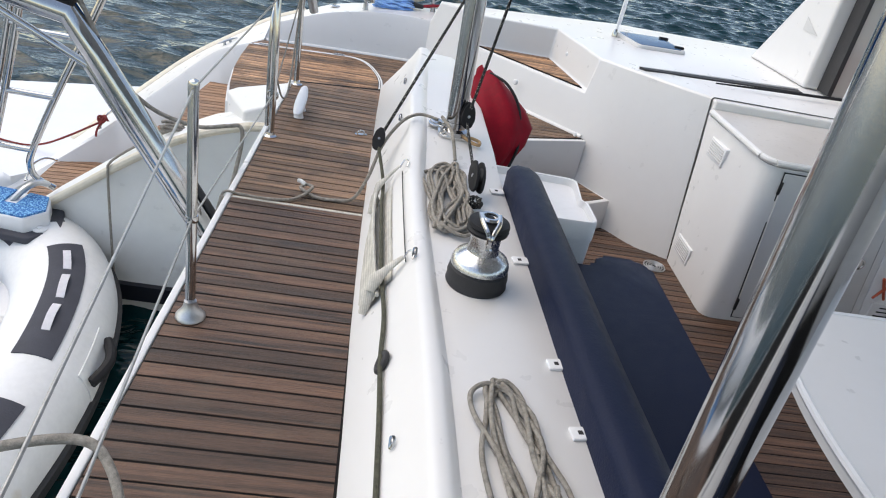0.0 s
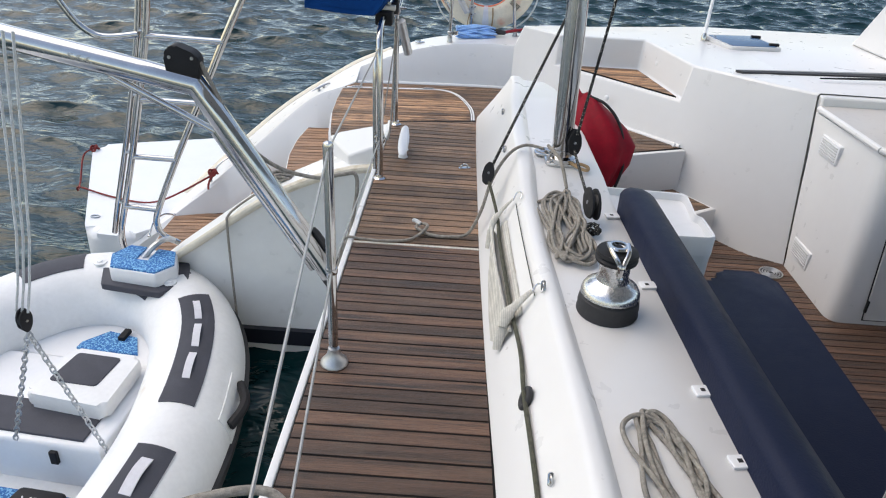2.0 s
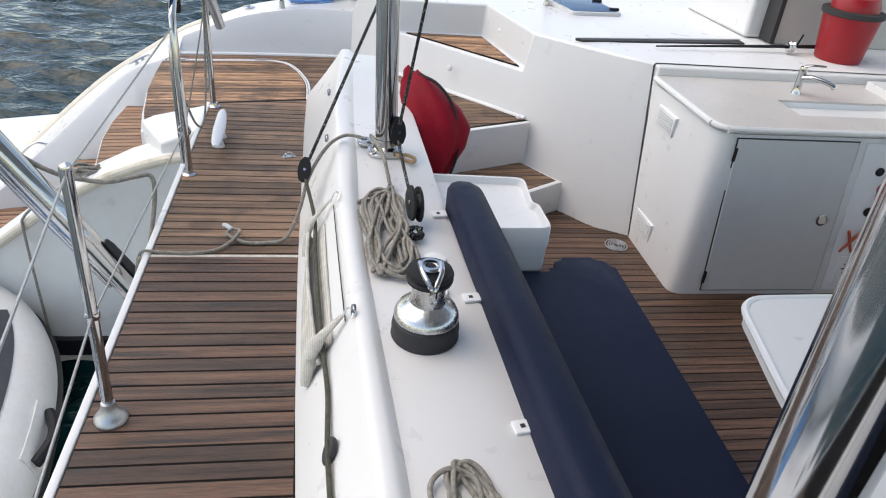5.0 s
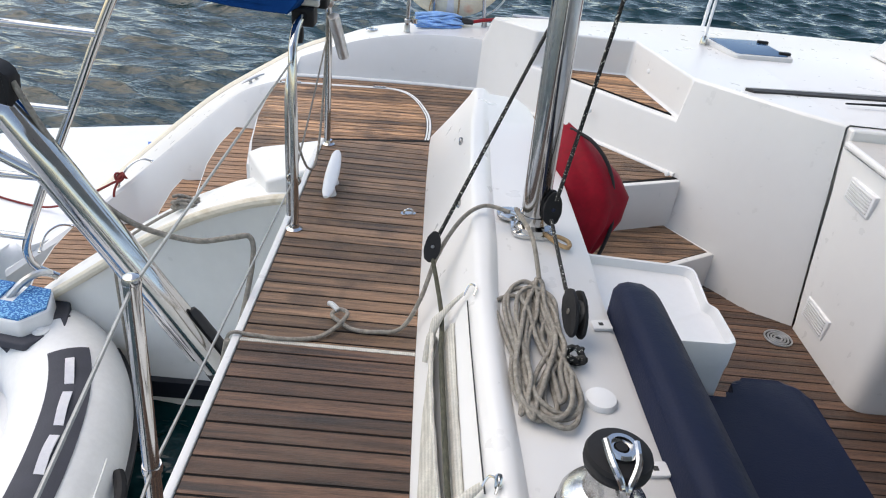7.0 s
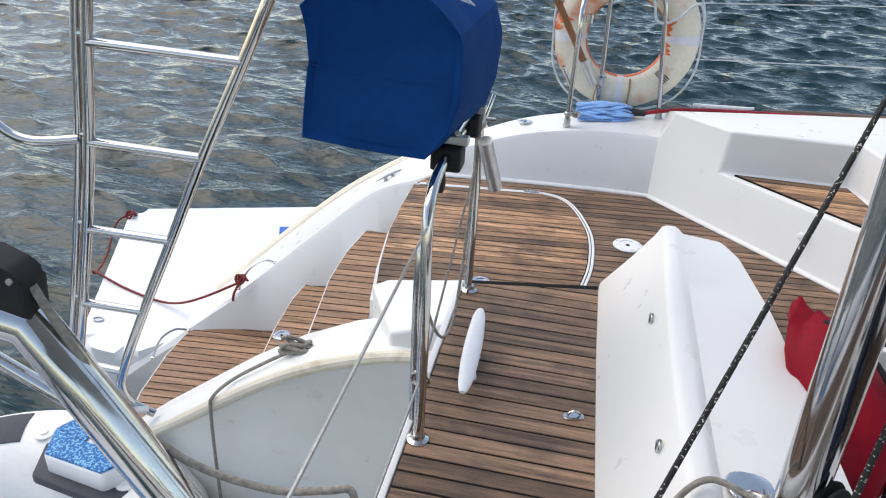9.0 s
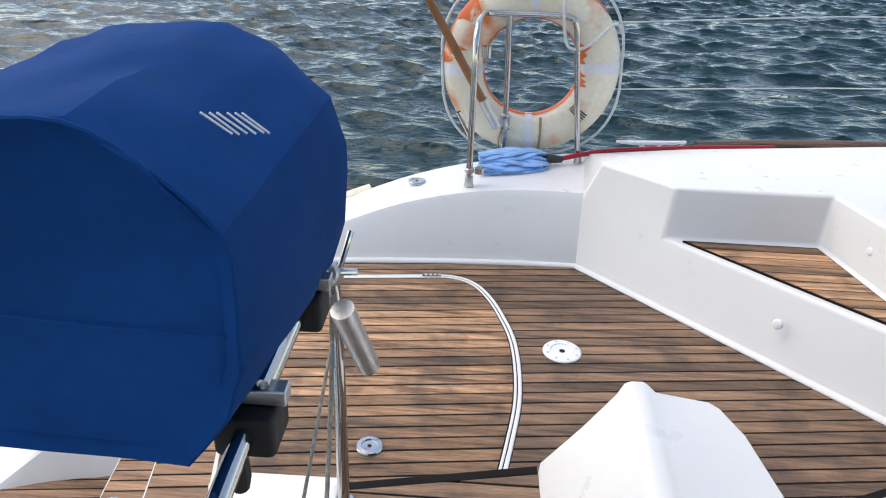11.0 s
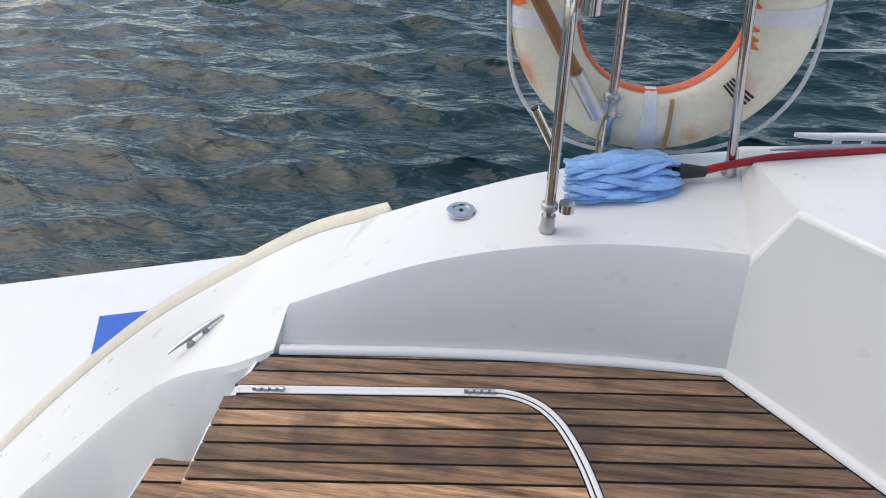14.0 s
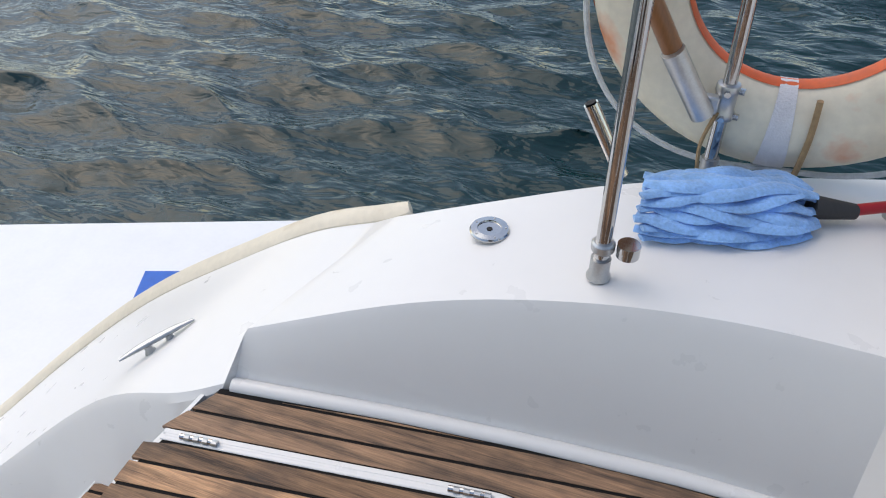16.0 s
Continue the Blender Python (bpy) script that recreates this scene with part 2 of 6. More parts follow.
def box(x0, x1, y0, y1, z0, z1, bm=None, turn=None):
    bm = bm or bmesh.new()
    start = len(bm.verts)
    prism([(x0, y0), (x1, y0), (x1, y1), (x0, y1)], z0, z1, bm)
    if turn is not None:
        bm.verts.ensure_lookup_table()
        bmesh.ops.transform(bm, matrix=turn, verts=bm.verts[start:])
    return bm


def smooth_line(points, steps=6, closed=False):
    """A Catmull-Rom line through points."""
    p = [Vector(q) for q in points]
    n = len(p)
    out = []
    for i in range(n if closed else n - 1):
        a, b, c, d = (p[(i - 1) % n], p[i], p[(i + 1) % n], p[(i + 2) % n]) if closed else (p[max(i - 1, 0)], p[i], p[i + 1], p[min(i + 2, n - 1)])
        for k in range(steps):
            u = k / steps
            out.append(0.5 * (2 * b + (c - a) * u + (2 * a - 5 * b + 4 * c - d) * u * u + (3 * b - a - 3 * c + d) * u ** 3))
    return out if closed else out + [p[-1]]


def tube(points, r, bm=None, sides=10, steps=6, closed=False, flat=1.0, ends=None):
    """A round bar along a line; r is one radius or (first, last); steps 0 keeps the corners."""
    bm = bm or bmesh.new()
    line = smooth_line(points, steps, closed) if steps else [Vector(q) for q in points]
    n = len(line)
    up = Vector((0, 0, 1))
    rings = []
    side = None
    for i, c in enumerate(line):
        a, b = (line[i - 1], line[(i + 1) % n]) if closed else (line[max(i - 1, 0)], line[min(i + 1, n - 1)])
        d = (b - a).normalized()
        if side is None:
            side = d.cross(up if abs(d.z) < 0.9 else Vector((1, 0, 0))).normalized()
        side = (side - d * side.dot(d)).normalized()
        other = d.cross(side)
        rad = float(np.interp(i / (n - 1), np.linspace(0, 1, len(r)), r)) if isinstance(r, (tuple, list)) else r
        rings.append([bm.verts.new(c + side * math.cos(k * math.tau / sides) * rad + other * math.sin(k * math.tau / sides) * rad * flat) for k in range(sides)])
    for i in range(n if closed else n - 1):
        a, b = rings[i], rings[(i + 1) % n]
        for k in range(sides):
            bm.faces.new((a[k], a[(k + 1) % sides], b[(k + 1) % sides], b[k]))
    if not closed:
        bm.faces.new(rings[0][::-1])
        bm.faces.new(rings[-1])
    return bm


def lathe(profile, centre, bm=None, sides=28, turn=None):
    """A turned body: (radius, height) up an axis at centre."""
    bm = bm or bmesh.new()
    m = Matrix.Translation(centre) @ (turn or Matrix())
    rings = [[bm.verts.new(m @ Vector((r * math.cos(k * math.tau / sides), r * math.sin(k * math.tau / sides), z))) for k in range(sides)] for r, z in profile]
    for a, b in zip(rings, rings[1:]):
        for k in range(sides):
            bm.faces.new((a[k], a[(k + 1) % sides], b[(k + 1) % sides], b[k]))
    bm.faces.new(rings[0][::-1])
    bm.faces.new(rings[-1])
    return bm


def loft(sections, bm=None, caps=True, closed=False):
    """A skin over sections with equal numbers of points; closed: each section is a ring."""
    bm = bm or bmesh.new()
    rows = [[bm.verts.new(p) for p in s] for s in sections]
    n = len(rows[0])
    for a, b in zip(rows, rows[1:]):
        for k in range(n if closed else n - 1):
            j = (k + 1) % n
            bm.faces.new((a[k], a[j], b[j], b[k]))
    if caps:
        bm.faces.new(rows[0][::-1])
        bm.faces.new(rows[-1])
    return bm


def slab(poly, z0, z1, r=0.02, rounds=3, bm=None):
    """A slab over a plan polygon with rounded upper and lower edges."""
    bm = prism(poly, z0, z1, bm)
    es = [e for e in bm.edges if abs(e.verts[0].co.z - e.verts[1].co.z) < 1e-6]
    bmesh.ops.bevel(bm, geom=es, offset=r, segments=rounds, profile=0.5, affect="EDGES")
    return bm


def round_poly(poly, radii, seg=5):
    """A polygon with its corners rounded."""
    out = []
    n = len(poly)
    for i, p in enumerate(poly):
        r = radii[i] if isinstance(radii, (list, tuple)) else radii
        p = Vector(p)
        a, b = Vector(poly[i - 1]) - p, Vector(poly[(i + 1) % n]) - p
        if r <= 0:
            out.append((p.x, p.y))
            continue
        s, e = p + a.normalized() * r, p + b.normalized() * r
        for k in range(seg + 1):
            u = k / seg
            q = s * (1 - u) ** 2 + p * 2 * u * (1 - u) + e * u * u
            out.append((q.x, q.y))
    return out


def clip(poly, nx, ny, d):
    """The part of a plan polygon where nx x + ny y >= d."""
    out = []
    for i, p in enumerate(poly):
        q = poly[(i + 1) % len(poly)]
        a, b = nx * p[0] + ny * p[1] - d, nx * q[0] + ny * q[1] - d
        if a >= 0:
            out.append(p)
        if a * b < 0:
            u = a / (a - b)
            out.append((p[0] + (q[0] - p[0]) * u, p[1] + (q[1] - p[1]) * u))
    return out


def planks(poly, turn, z, parent, mat, pitch=0.05, gap=0.006, start=0.0, thick=0.008, cut=0.9):
    """Teak strips over a plan polygon, along x turned by some degrees, each an object of its own."""
    c, s = math.cos(radians(turn)), math.sin(radians(turn))
    d = [-s * x + c * y for x, y in poly]
    k = math.floor((min(d) - start) / pitch)
    while start + k * pitch < max(d):
        a, b = start + k * pitch + gap / 2, start + (k + 1) * pitch - gap / 2
        k += 1
        strip = clip(clip(poly, -s, c, a), s, -c, -b)
        if len(strip) < 3:
            continue
        e = [c * x + s * y for x, y in strip]
        lo, hi = min(e), max(e)
        if hi - lo < 0.02:
            continue
        joints = [lo]
        if cut and hi - lo > cut * 1.1:
            joints.append(lo + (hi - lo) * random.uniform(0.3, 0.7))
        joints.append(hi)
        for u, v in zip(joints, joints[1:]):
            piece = clip(clip(strip, c, s, u + (0.0008 if u > lo else 0)), -c, -s, -v + (0.0008 if v < hi else 0))
            if len(piece) >= 3:
                part("plank", prism(piece, z, z + thick + random.uniform(-0.0006, 0.0006)), mat, parent, smooth=0)


def lerp_rows(y, rows):
    """Linear interpolation in rows of (y, values)."""
    ys = [r[0] for r in rows]
    return [float(np.interp(y, ys, [r[i] for r in rows])) for i in range(1, len(rows[0]))]


# ---- sea: one sheet to the horizon, waves in the near part ----
def sea():
    near_x, near_y = np.arange(-15, 20, 0.058), np.arange(-2, 34, 0.058)
    far = np.cumsum(0.12 * 1.17 ** np.arange(52))
    xs = np.r_[near_x[0] - far[::-1], near_x, near_x[-1] + far]
    ys = np.r_[near_y[0] - far[::-1], near_y, near_y[-1] + far]
    X, Y = np.meshgrid(xs, ys)
    Z, DX, DY = np.zeros_like(X), np.zeros_like(X), np.zeros_like(X)
    rng = np.random.default_rng(4)
    for lam in (0.26, 0.31, 0.36, 0.42, 0.5, 0.6, 0.7, 0.8, 0.92, 1.05, 1.2, 1.4, 1.65, 1.95, 2.4, 3.0, 4.0):
        for _ in range(3):
            a = radians(80) + rng.normal(0, 0.42)
            k = math.tau / lam
            ph = k * (math.cos(a) * X + math.sin(a) * Y) + rng.uniform(0, math.tau) + 0.8 * np.sin(0.35 * X * rng.uniform(.5, 1.5) + 0.3 * Y + rng.uniform(0, 6))
            h = 0.0092 * lam ** 0.72 * (0.36 if lam > 1.3 else 0.85 if lam > 0.75 else 1.0)
            Z += h * np.sin(ph)
            DX += 1.45 * h * math.cos(a) * np.cos(ph)
            DY += 1.45 * h * math.sin(a) * np.cos(ph)
    edge = np.clip((np.minimum.reduce([X - near_x[0], near_x[-1] - X, Y - near_y[0], near_y[-1] - Y])) / 3, 0, 1)
    X, Y, Z = X + DX * edge, Y + DY * edge, SEA_Z + Z * edge
    ny, nx = X.shape
    me = bpy.data.meshes.new("water")
    me.vertices.add(nx * ny)
    me.vertices.foreach_set("co", np.stack([X, Y, Z], -1).astype(np.float32).ravel())
    i = (np.arange(ny - 1)[:, None] * nx + np.arange(nx - 1)).ravel()
    quads = np.stack([i, i + 1, i + nx + 1, i + nx], -1)
    me.loops.add(quads.size)
    me.loops.foreach_set("vertex_index", quads.ravel())
    me.polygons.add(len(quads))
    me.polygons.foreach_set("loop_start", np.arange(len(quads)) * 4)
    me.polygons.foreach_set("use_smooth", np.ones(len(quads), bool))
    me.update(calc_edges=True)
    me.materials.append(SEA)
    tagged(new("water", me), "rippled dark green sea water around the moored boat", "water", kind="structure")


SEA_Z = -1.42
sea()

# ---- the aft beam with its teak walkway ----
WALK_L, DECK, FLOOR = -0.425, -0.18, -0.585
COAM = [  # y, base x, ridge x, ridge z, shelf z, shelf right x, width of the ridge
    (-1.2, 0.09, 0.26, 0.215, 0.188, 0.62, 0.03),
    (0.6, 0.075, 0.228, 0.215, 0.188, 0.585, 0.03),
    (1.1, 0.06, 0.212, 0.215, 0.188, 0.56, 0.03),
    (1.56, 0.045, 0.196, 0.215, 0.188, 0.53, 0.03),
    (1.92, 0.03, 0.178, 0.215, 0.188, 0.505, 0.026),
    (2.26, 0.02, 0.16, 0.217, 0.19, 0.48, 0.024),
    (2.5, 0.014, 0.149, 0.222, 0.194, 0.465, 0.026),
    (2.62, 0.012, 0.143, 0.235, 0.202, 0.455, 0.03),
    (2.78, 0.01, 0.139, 0.262, 0.236, 0.44, 0.034),
    (3.2, 0.005, 0.135, 0.268, 0.243, 0.425, 0.038),
    (3.6, 0.0, 0.145, 0.262, 0.24, 0.405, 0.036),
    (3.9, 0.0, 0.165, 0.25, 0.232, 0.375, 0.03),
]


def coaming():
    rows = []
    for y, xb, xr, zr, zs, xs, wr in COAM:
        zr = zs + 0.9 * (zr - zs)
        rows.append([(xb - 0.004, y, -0.03), (xb + 0.004, y, 0.02), (xb + (xr - xb) * 0.58, y, zr * 0.6), (xr - 0.01, y, zr - 0.012), (xr - 0.003, y, zr - 0.003), (xr + 0.008, y, zr),
                     (xr + wr - 0.008, y, zr), (xr + wr + 0.004, y, zr - 0.004), (xr + wr + 0.022, y, zs), (xs - 0.02, y, zs), (xs - 0.004, y, zs - 0.008),
                     (xs, y, zs - 0.03), (xs + 0.02, y, FLOOR)])
    end = [(0.0, 4.0, -0.03), (0.004, 4.005, 0.02), (0.085, 4.012, 0.125), (0.145, 4.018, 0.212), (0.158, 4.022, 0.238), (0.172, 4.024, 0.244), (0.196, 4.024, 0.244), (0.206, 4.02, 0.24),
           (0.222, 4.012, 0.228), (0.325, 3.99, 0.228), (0.346, 3.982, 0.22), (0.358, 3.972, 0.19), (0.39, 3.96, FLOOR)]
    fine = []
    for a, b in zip(rows, rows[1:]):
        for k in range(3):
            fine.append([Vector(p).lerp(Vector(q), k / 3) for p, q in zip(a, b)])
    return structure("coaming", loft(fine + [rows[-1], end]), GEL, "white moulded coaming between walkway and cockpit", "coaming", smooth=40)


coaming()
walkway = structure("walkway", box(WALK_L, 0.1, -1.4, 3.93, -0.3, -0.0018), CAULK, "teak planked walkway over the aft beam", "walkway", smooth=0)
structure("trim_1", slab([(WALK_L - 0.022, -1.4), (WALK_L - 0.001, -1.4), (WALK_L - 0.001, 3.92), (WALK_L - 0.022, 3.92)], -0.32, 0.004, 0.006), GEL,
          "white edge moulding of the walkway", "trim")
structure("trim_2", slab([(WALK_L, 3.905), (0.0, 3.995), (0.0, 4.02), (WALK_L, 3.93)], -0.2, -0.001, 0.003), CAULK, "dark caulked joint at the end of the walkway", "trim")
structure("trim_3", box(WALK_L, 0.012, 2.592, 2.604, -0.01, 0.0015), MESHBAG, "pale joint strip across the walkway", "trim", smooth=0)
structure("wall_beam", box(-0.36, 0.3, -1.4, 3.95, -1.6, -0.31), GEL_GREY, "grey white beam below the walkway", "wall", smooth=0)

# ---- side hull: aft deck, bulwark, gunwale, stern steps ----
FAR = [(-0.44, 3.93), (0.02, 4.015), (0.4, 3.98), (1.19, 4.30), (0.245, 5.32), (-0.45, 5.285), (-0.812, 5.215), (-0.865, 5.0), (-0.855, 4.75), (-0.84, 4.55), (-0.8, 4.25), (-0.76, 4.05)]
aft_deck = structure("floor", prism(FAR, -1.6, DECK - 0.0018), CAULK, "teak planked aft deck of the side hull", "deck", smooth=0)
structure("trim_4", slab([(0.4, 3.96), (0.42, 3.955), (1.19, 4.262), (1.185, 4.29), (0.4, 3.985)], -0.6, DECK + 0.003, 0.005), GEL, "white nosing at the edge of the aft deck", "trim")
structure("trim_5", slab([(-0.445, 3.92), (-0.765, 4.04), (-0.805, 4.245), (-0.848, 4.55), (-0.862, 4.8), (-0.872, 5.0), (-0.84, 5.21), (-0.852, 5.21), (-0.885, 5.0), (-0.875, 4.8),
                          (-0.86, 4.55), (-0.818, 4.245), (-0.778, 4.03)], -0.55, DECK - 0.02, 0.003), GEL, "white nosing above the stern steps", "trim")

BULWARK = [  # inner foot, inner top, outer top
    ((0.245, 5.30, DECK - 0.02), (0.253, 5.395, 0.09), (0.33, 5.96, 0.07)),
    ((0.0, 5.308, DECK - 0.02), (0.02, 5.40, 0.088), (0.06, 5.875, 0.068)),
    ((-0.25, 5.292, DECK - 0.02), (-0.22, 5.385, 0.068), (-0.2, 5.775, 0.058)),
    ((-0.5, 5.268, DECK - 0.02), (-0.48, 5.35, 0.015), (-0.42, 5.68, 0.03)),
    ((-0.8, 5.232, DECK - 0.02), (-0.785, 5.285, -0.09), (-0.63, 5.665, -0.05)),
    ((-0.812, 5.195, -0.3), (-0.812, 5.215, -0.18), (-0.68, 5.668, -0.075)),
    ((-0.9, 5.145, -0.4), (-0.9, 5.19, -0.215), (-0.85, 5.68, -0.155)),
    ((-1.1, 5.07, -0.55), (-1.12, 5.17, -0.31), (-1.05, 5.67, -0.28)),
    ((-1.4, 4.99, -0.82), (-1.42, 5.08, -0.57), (-1.38, 5.63, -0.5)),
    ((-1.7, 4.91, -1.12), (-1.72, 4.98, -0.84), (-1.74, 5.57, -0.81)),
    ((-2.0, 4.80, -1.12), (-2.02, 4.83, -1.08), (-2.1, 5.42, -1.14)),
    ((-2.3, 4.55, -1.3), (-2.31, 4.57, -1.27), (-2.42, 5.05, -1.36)),
]


def bulwark():
    secs = []
    for foot, top, out in BULWARK:
        f, t, o = Vector(foot), Vector(top), Vector(out)
        mid = t.lerp(o, 0.5) + Vector((0, 0, 0.002))
        secs.append([Vector((f.x, f.y, -1.6)), f, f.lerp(t, 0.93), t.lerp(o, 0.02) + Vector((0, 0, 0.002)), mid, t.lerp(o, 0.96), o - Vector((0, 0, 0.02)), Vector((o.x, o.y + 0.04, -0.7 if o.z > -0.6 else o.z - 0.1)),
                     Vector((o.x, o.y - 0.05, -1.6))])
    fine = []
    for i in range(len(secs) - 1):
        b, c = secs[i], secs[i + 1]
        a = b if i in (0, 4, 5) else secs[i - 1]
        d = c if i in (3, 4, len(secs) - 2) else secs[i + 2]
        for k in range(6):
            u = k / 6
            fine.append([q + (r - p) * (0.5 * u) + (2 * p - 5 * q + 4 * r - w) * (0.5 * u * u) + (3 * q - p - 3 * r + w) * (0.5 * u ** 3) for p, q, r, w in zip(a, b, c, d)])
    structure("wall_1", loft(fine + [secs[-1]]), GEL, "white bulwark and gunwale sweeping down to the stern", "bulwark", smooth=28)
    rail = [Vector(o) + Vector((0, 0.008, 0.0)) for _, _, o in BULWARK[4:]]
    bm = tube([rail[0] + Vector((0.015, 0.005, 0.008))] + rail, (0.02, 0.05), flat=0.5, sides=12, steps=6)
    structure("trim_6", bm, CREAM, "yellowed cream rub rail along the gunwale", "trim")


bulwark()
structure("trim_13", tube([(-0.795, 5.23, DECK - 0.004), (-0.5, 5.268, DECK - 0.004), (-0.25, 5.292, DECK - 0.004), (0.0, 5.308, DECK - 0.004), (0.247, 5.311, DECK - 0.004), (0.706, 4.829, DECK - 0.004), (1.176, 4.333, DECK - 0.004)], 0.016, steps=0, sides=14), GEL, "white cove between the teak deck and the mouldings", "trim")

TREADS = [
    (-0.48, [(-0.8, 4.04), (-0.87, 4.3), (-0.9, 4.6), (-0.92, 5.2), (-1.12, 5.12), (-1.14, 4.85), (-1.13, 4.58), (-1.06, 4.12), (-0.98, 3.9), (-0.8, 3.9)]),
    (-0.8, [(-0.95, 3.9), (-1.06, 4.12), (-1.1, 4.6), (-1.1, 5.12), (-1.42, 5.05), (-1.43, 4.85), (-1.41, 4.59), (-1.36, 4.25), (-1.26, 3.9)]),
    (-1.09, [(-1.25, 3.9), (-1.36, 4.25), (-1.4, 4.6), (-1.4, 5.05), (-2.02, 4.86), (-2.02, 4.6), (-1.98, 4.3), (-1.88, 3.95)]),
]
CAP = [(-0.4, -0.165), (-0.6, -0.19), (-0.8, -0.255), (-1.0, -0.355), (-1.2, -0.49), (-1.4, -0.645), (-1.6, -0.8), (-1.8, -0.97), (-1.98, -1.13), (-2.1, -1.3)]


def near_hull():
    secs = []
    for x, z in CAP:
        y0 = 3.72 + 0.05 * max(0, (-x - 1.2)) ** 1.5 * 3
        secs.append([(x, 4.0, -1.6), (x, 3.985, z - 0.02), (x, 3.965, z + 0.002), (x, y0 + 0.07, z + 0.014), (x, y0 + 0.012, z + 0.004), (x, y0, z - 0.03), (x, y0 + 0.012, z - 0.05),
                     (x, y0 + 0.02, min(z - 0.1, -0.7)), (x, y0 + 0.05, -1.6)])
    structure("wall_2", loft(secs), GEL_GREY, "grey white inner side of the hull above the water", "hull side", smooth=40)
    bm = tube([(x, 3.725 + 0.15 * max(0, (-x - 1.2)) ** 1.5, z - 0.012) for x, z in CAP], 0.022, sides=10)
    structure("trim_7", bm, CREAM, "cream rounded edge of the hull side", "trim")
    bm = bmesh.new()
    loft([[(x, 3.728 + 0.15 * max(0, (-x - 1.2)) ** 1.5, -1.31), (x, 3.722 + 0.15 * max(0, (-x - 1.2)) ** 1.5, -1.21), (x, 3.76 + 0.15 * max(0, (-x - 1.2)) ** 1.5, -1.21), (x, 3.76 + 0.15 * max(0, (-x - 1.2)) ** 1.5, -1.31)]
          for x, z in CAP[:-2]], bm, closed=True)
    structure("trim_8", bm, BOOT, "dark boot stripe above the waterline", "trim")
    structure("wall_3", prism([(-0.43, 3.737), (-0.63, 3.76), (-0.776, 4.05), (-0.72, 4.075), (-0.432, 3.975)][::-1], -0.6, [-0.045, -0.14, -0.15, -0.13, -0.025][::-1]), GEL, "white moulded block beside the walkway", "moulding", bevel=0.012, segments=3)


near_hull()
step_bases = []
for n, (z, poly) in enumerate(TREADS):
    base = structure("step_%d" % (n + 1), prism(poly, -1.6, z - 0.008), GEL, "white stern step with teak strips", "step", smooth=0)
    c = (sum(p[0] for p in poly) / len(poly), sum(p[1] for p in poly) / len(poly))
    part("caulk_bed", prism([(c[0] + (x - c[0]) * 0.985, c[1] + (y - c[1]) * 0.96) for x, y in poly], z - 0.02, z - 0.0018), CAULK, base, smooth=0)
    part("nosing", tube([(x, y, z - 0.006) for x, y in (poly[4:9] if n == 0 else poly[4:])], 0.0035, steps=0, sides=8), GEL, base)
    step_bases.append(base)


# ---- raised deck, seat niche, stair wall ----
def raised_deck():
    bm = bmesh.new()
    V = lambda *p: bm.verts.new(p)
    w0, w1 = V(0.245, 5.30, DECK - 0.02), V(1.2, 4.295, DECK - 0.02)
    a0, a1, b1 = V(0.253, 5.395, 0.09), V(0.3, 5.37, 0.235), V(0.53, 5.15, 0.235)
    n0, n1, n2, n3 = V(0.515, 5.14, 0.045), V(1.06, 5.14, 0.045), V(1.185, 4.50, 0.045), V(1.165, 4.48, 0.045)
    c1, d1, e1 = V(1.07, 5.15, 0.24), V(1.21, 4.52, 0.24), V(1.545, 4.11, 0.26)
    e2, f1 = V(1.69, 4.0, 0.26), V(6.0, 3.97, 0.26)
    db, eb, eb2 = V(1.05, 4.38, FLOOR - 0.05), V(1.495, 3.82, FLOOR - 0.05), V(1.655, 3.735, FLOOR - 0.05)
    i1, h1, g1 = V(0.78, 5.62, 0.207), V(1.6, 5.78, 0.226), V(6.0, 5.9, 0.24)
    i0, h0, g0 = V(0.33, 5.96, 0.075), V(1.4, 6.08, 0.1), V(6.0, 6.2, 0.14)
    ib, hb, gb_ = V(0.33, 5.98, -1.6), V(1.4, 6.1, -1.6), V(6.0, 6.2, -1.6)
    F = bm.faces.new
    F((w0, a0, a1, b1, n0))
    F((w0, n0, n3, w1))
    F((n0, b1, c1, n1))
    F((n1, c1, d1, n2))
    F((n0, n1, n2, n3))
    F((n3, n2, d1))
    F((w1, n3, d1, e1, eb, db))
    F((e1, e2, eb2, eb))
    F((a0, i0, i1, a1))
    F((a1, i1, b1))
    F((b1, i1, h1, c1))
    F((c1, h1, d1))
    F((d1, h1, e1))
    F((e1, h1, e2))
    F((e2, h1, g1, f1))
    F((i0, h0, h1, i1))
    F((h0, g0, g1, h1))
    F((i0, ib, hb, h0))
    F((h0, hb, gb_, g0))
    return structure("wall_4", bm, GEL, "white raised deck moulding with a teak seat niche", "deck moulding", bevel=0.016, segments=3, smooth=50)


raised_deck()
niche = structure("seat_niche", prism([(0.575, 5.115), (1.045, 5.115), (1.155, 4.53)], 0.03, 0.052), CAULK, "teak lined seat niche in the deck moulding", "seat", smooth=0)
structure("wall_5", box(1.7, 6.0, 3.955, 4.01, FLOOR - 0.05, 0.254), GEL, "white cockpit side behind the sink unit", "wall", bevel=0.01)
stair = structure("step_4", slab([(1.345, 4.02), (1.17, 4.27), (0.4, 4.0), (0.4, 3.6), (0.8, 3.68)], -0.62, -0.412, 0.008), GEL, "white stair step with a teak tread", "step")
part("caulk_bed", prism([(1.315, 4.03), (1.165, 4.255), (0.415, 3.992), (0.415, 3.655), (0.8, 3.715)], -0.43, -0.4115), CAULK, stair, smooth=0)

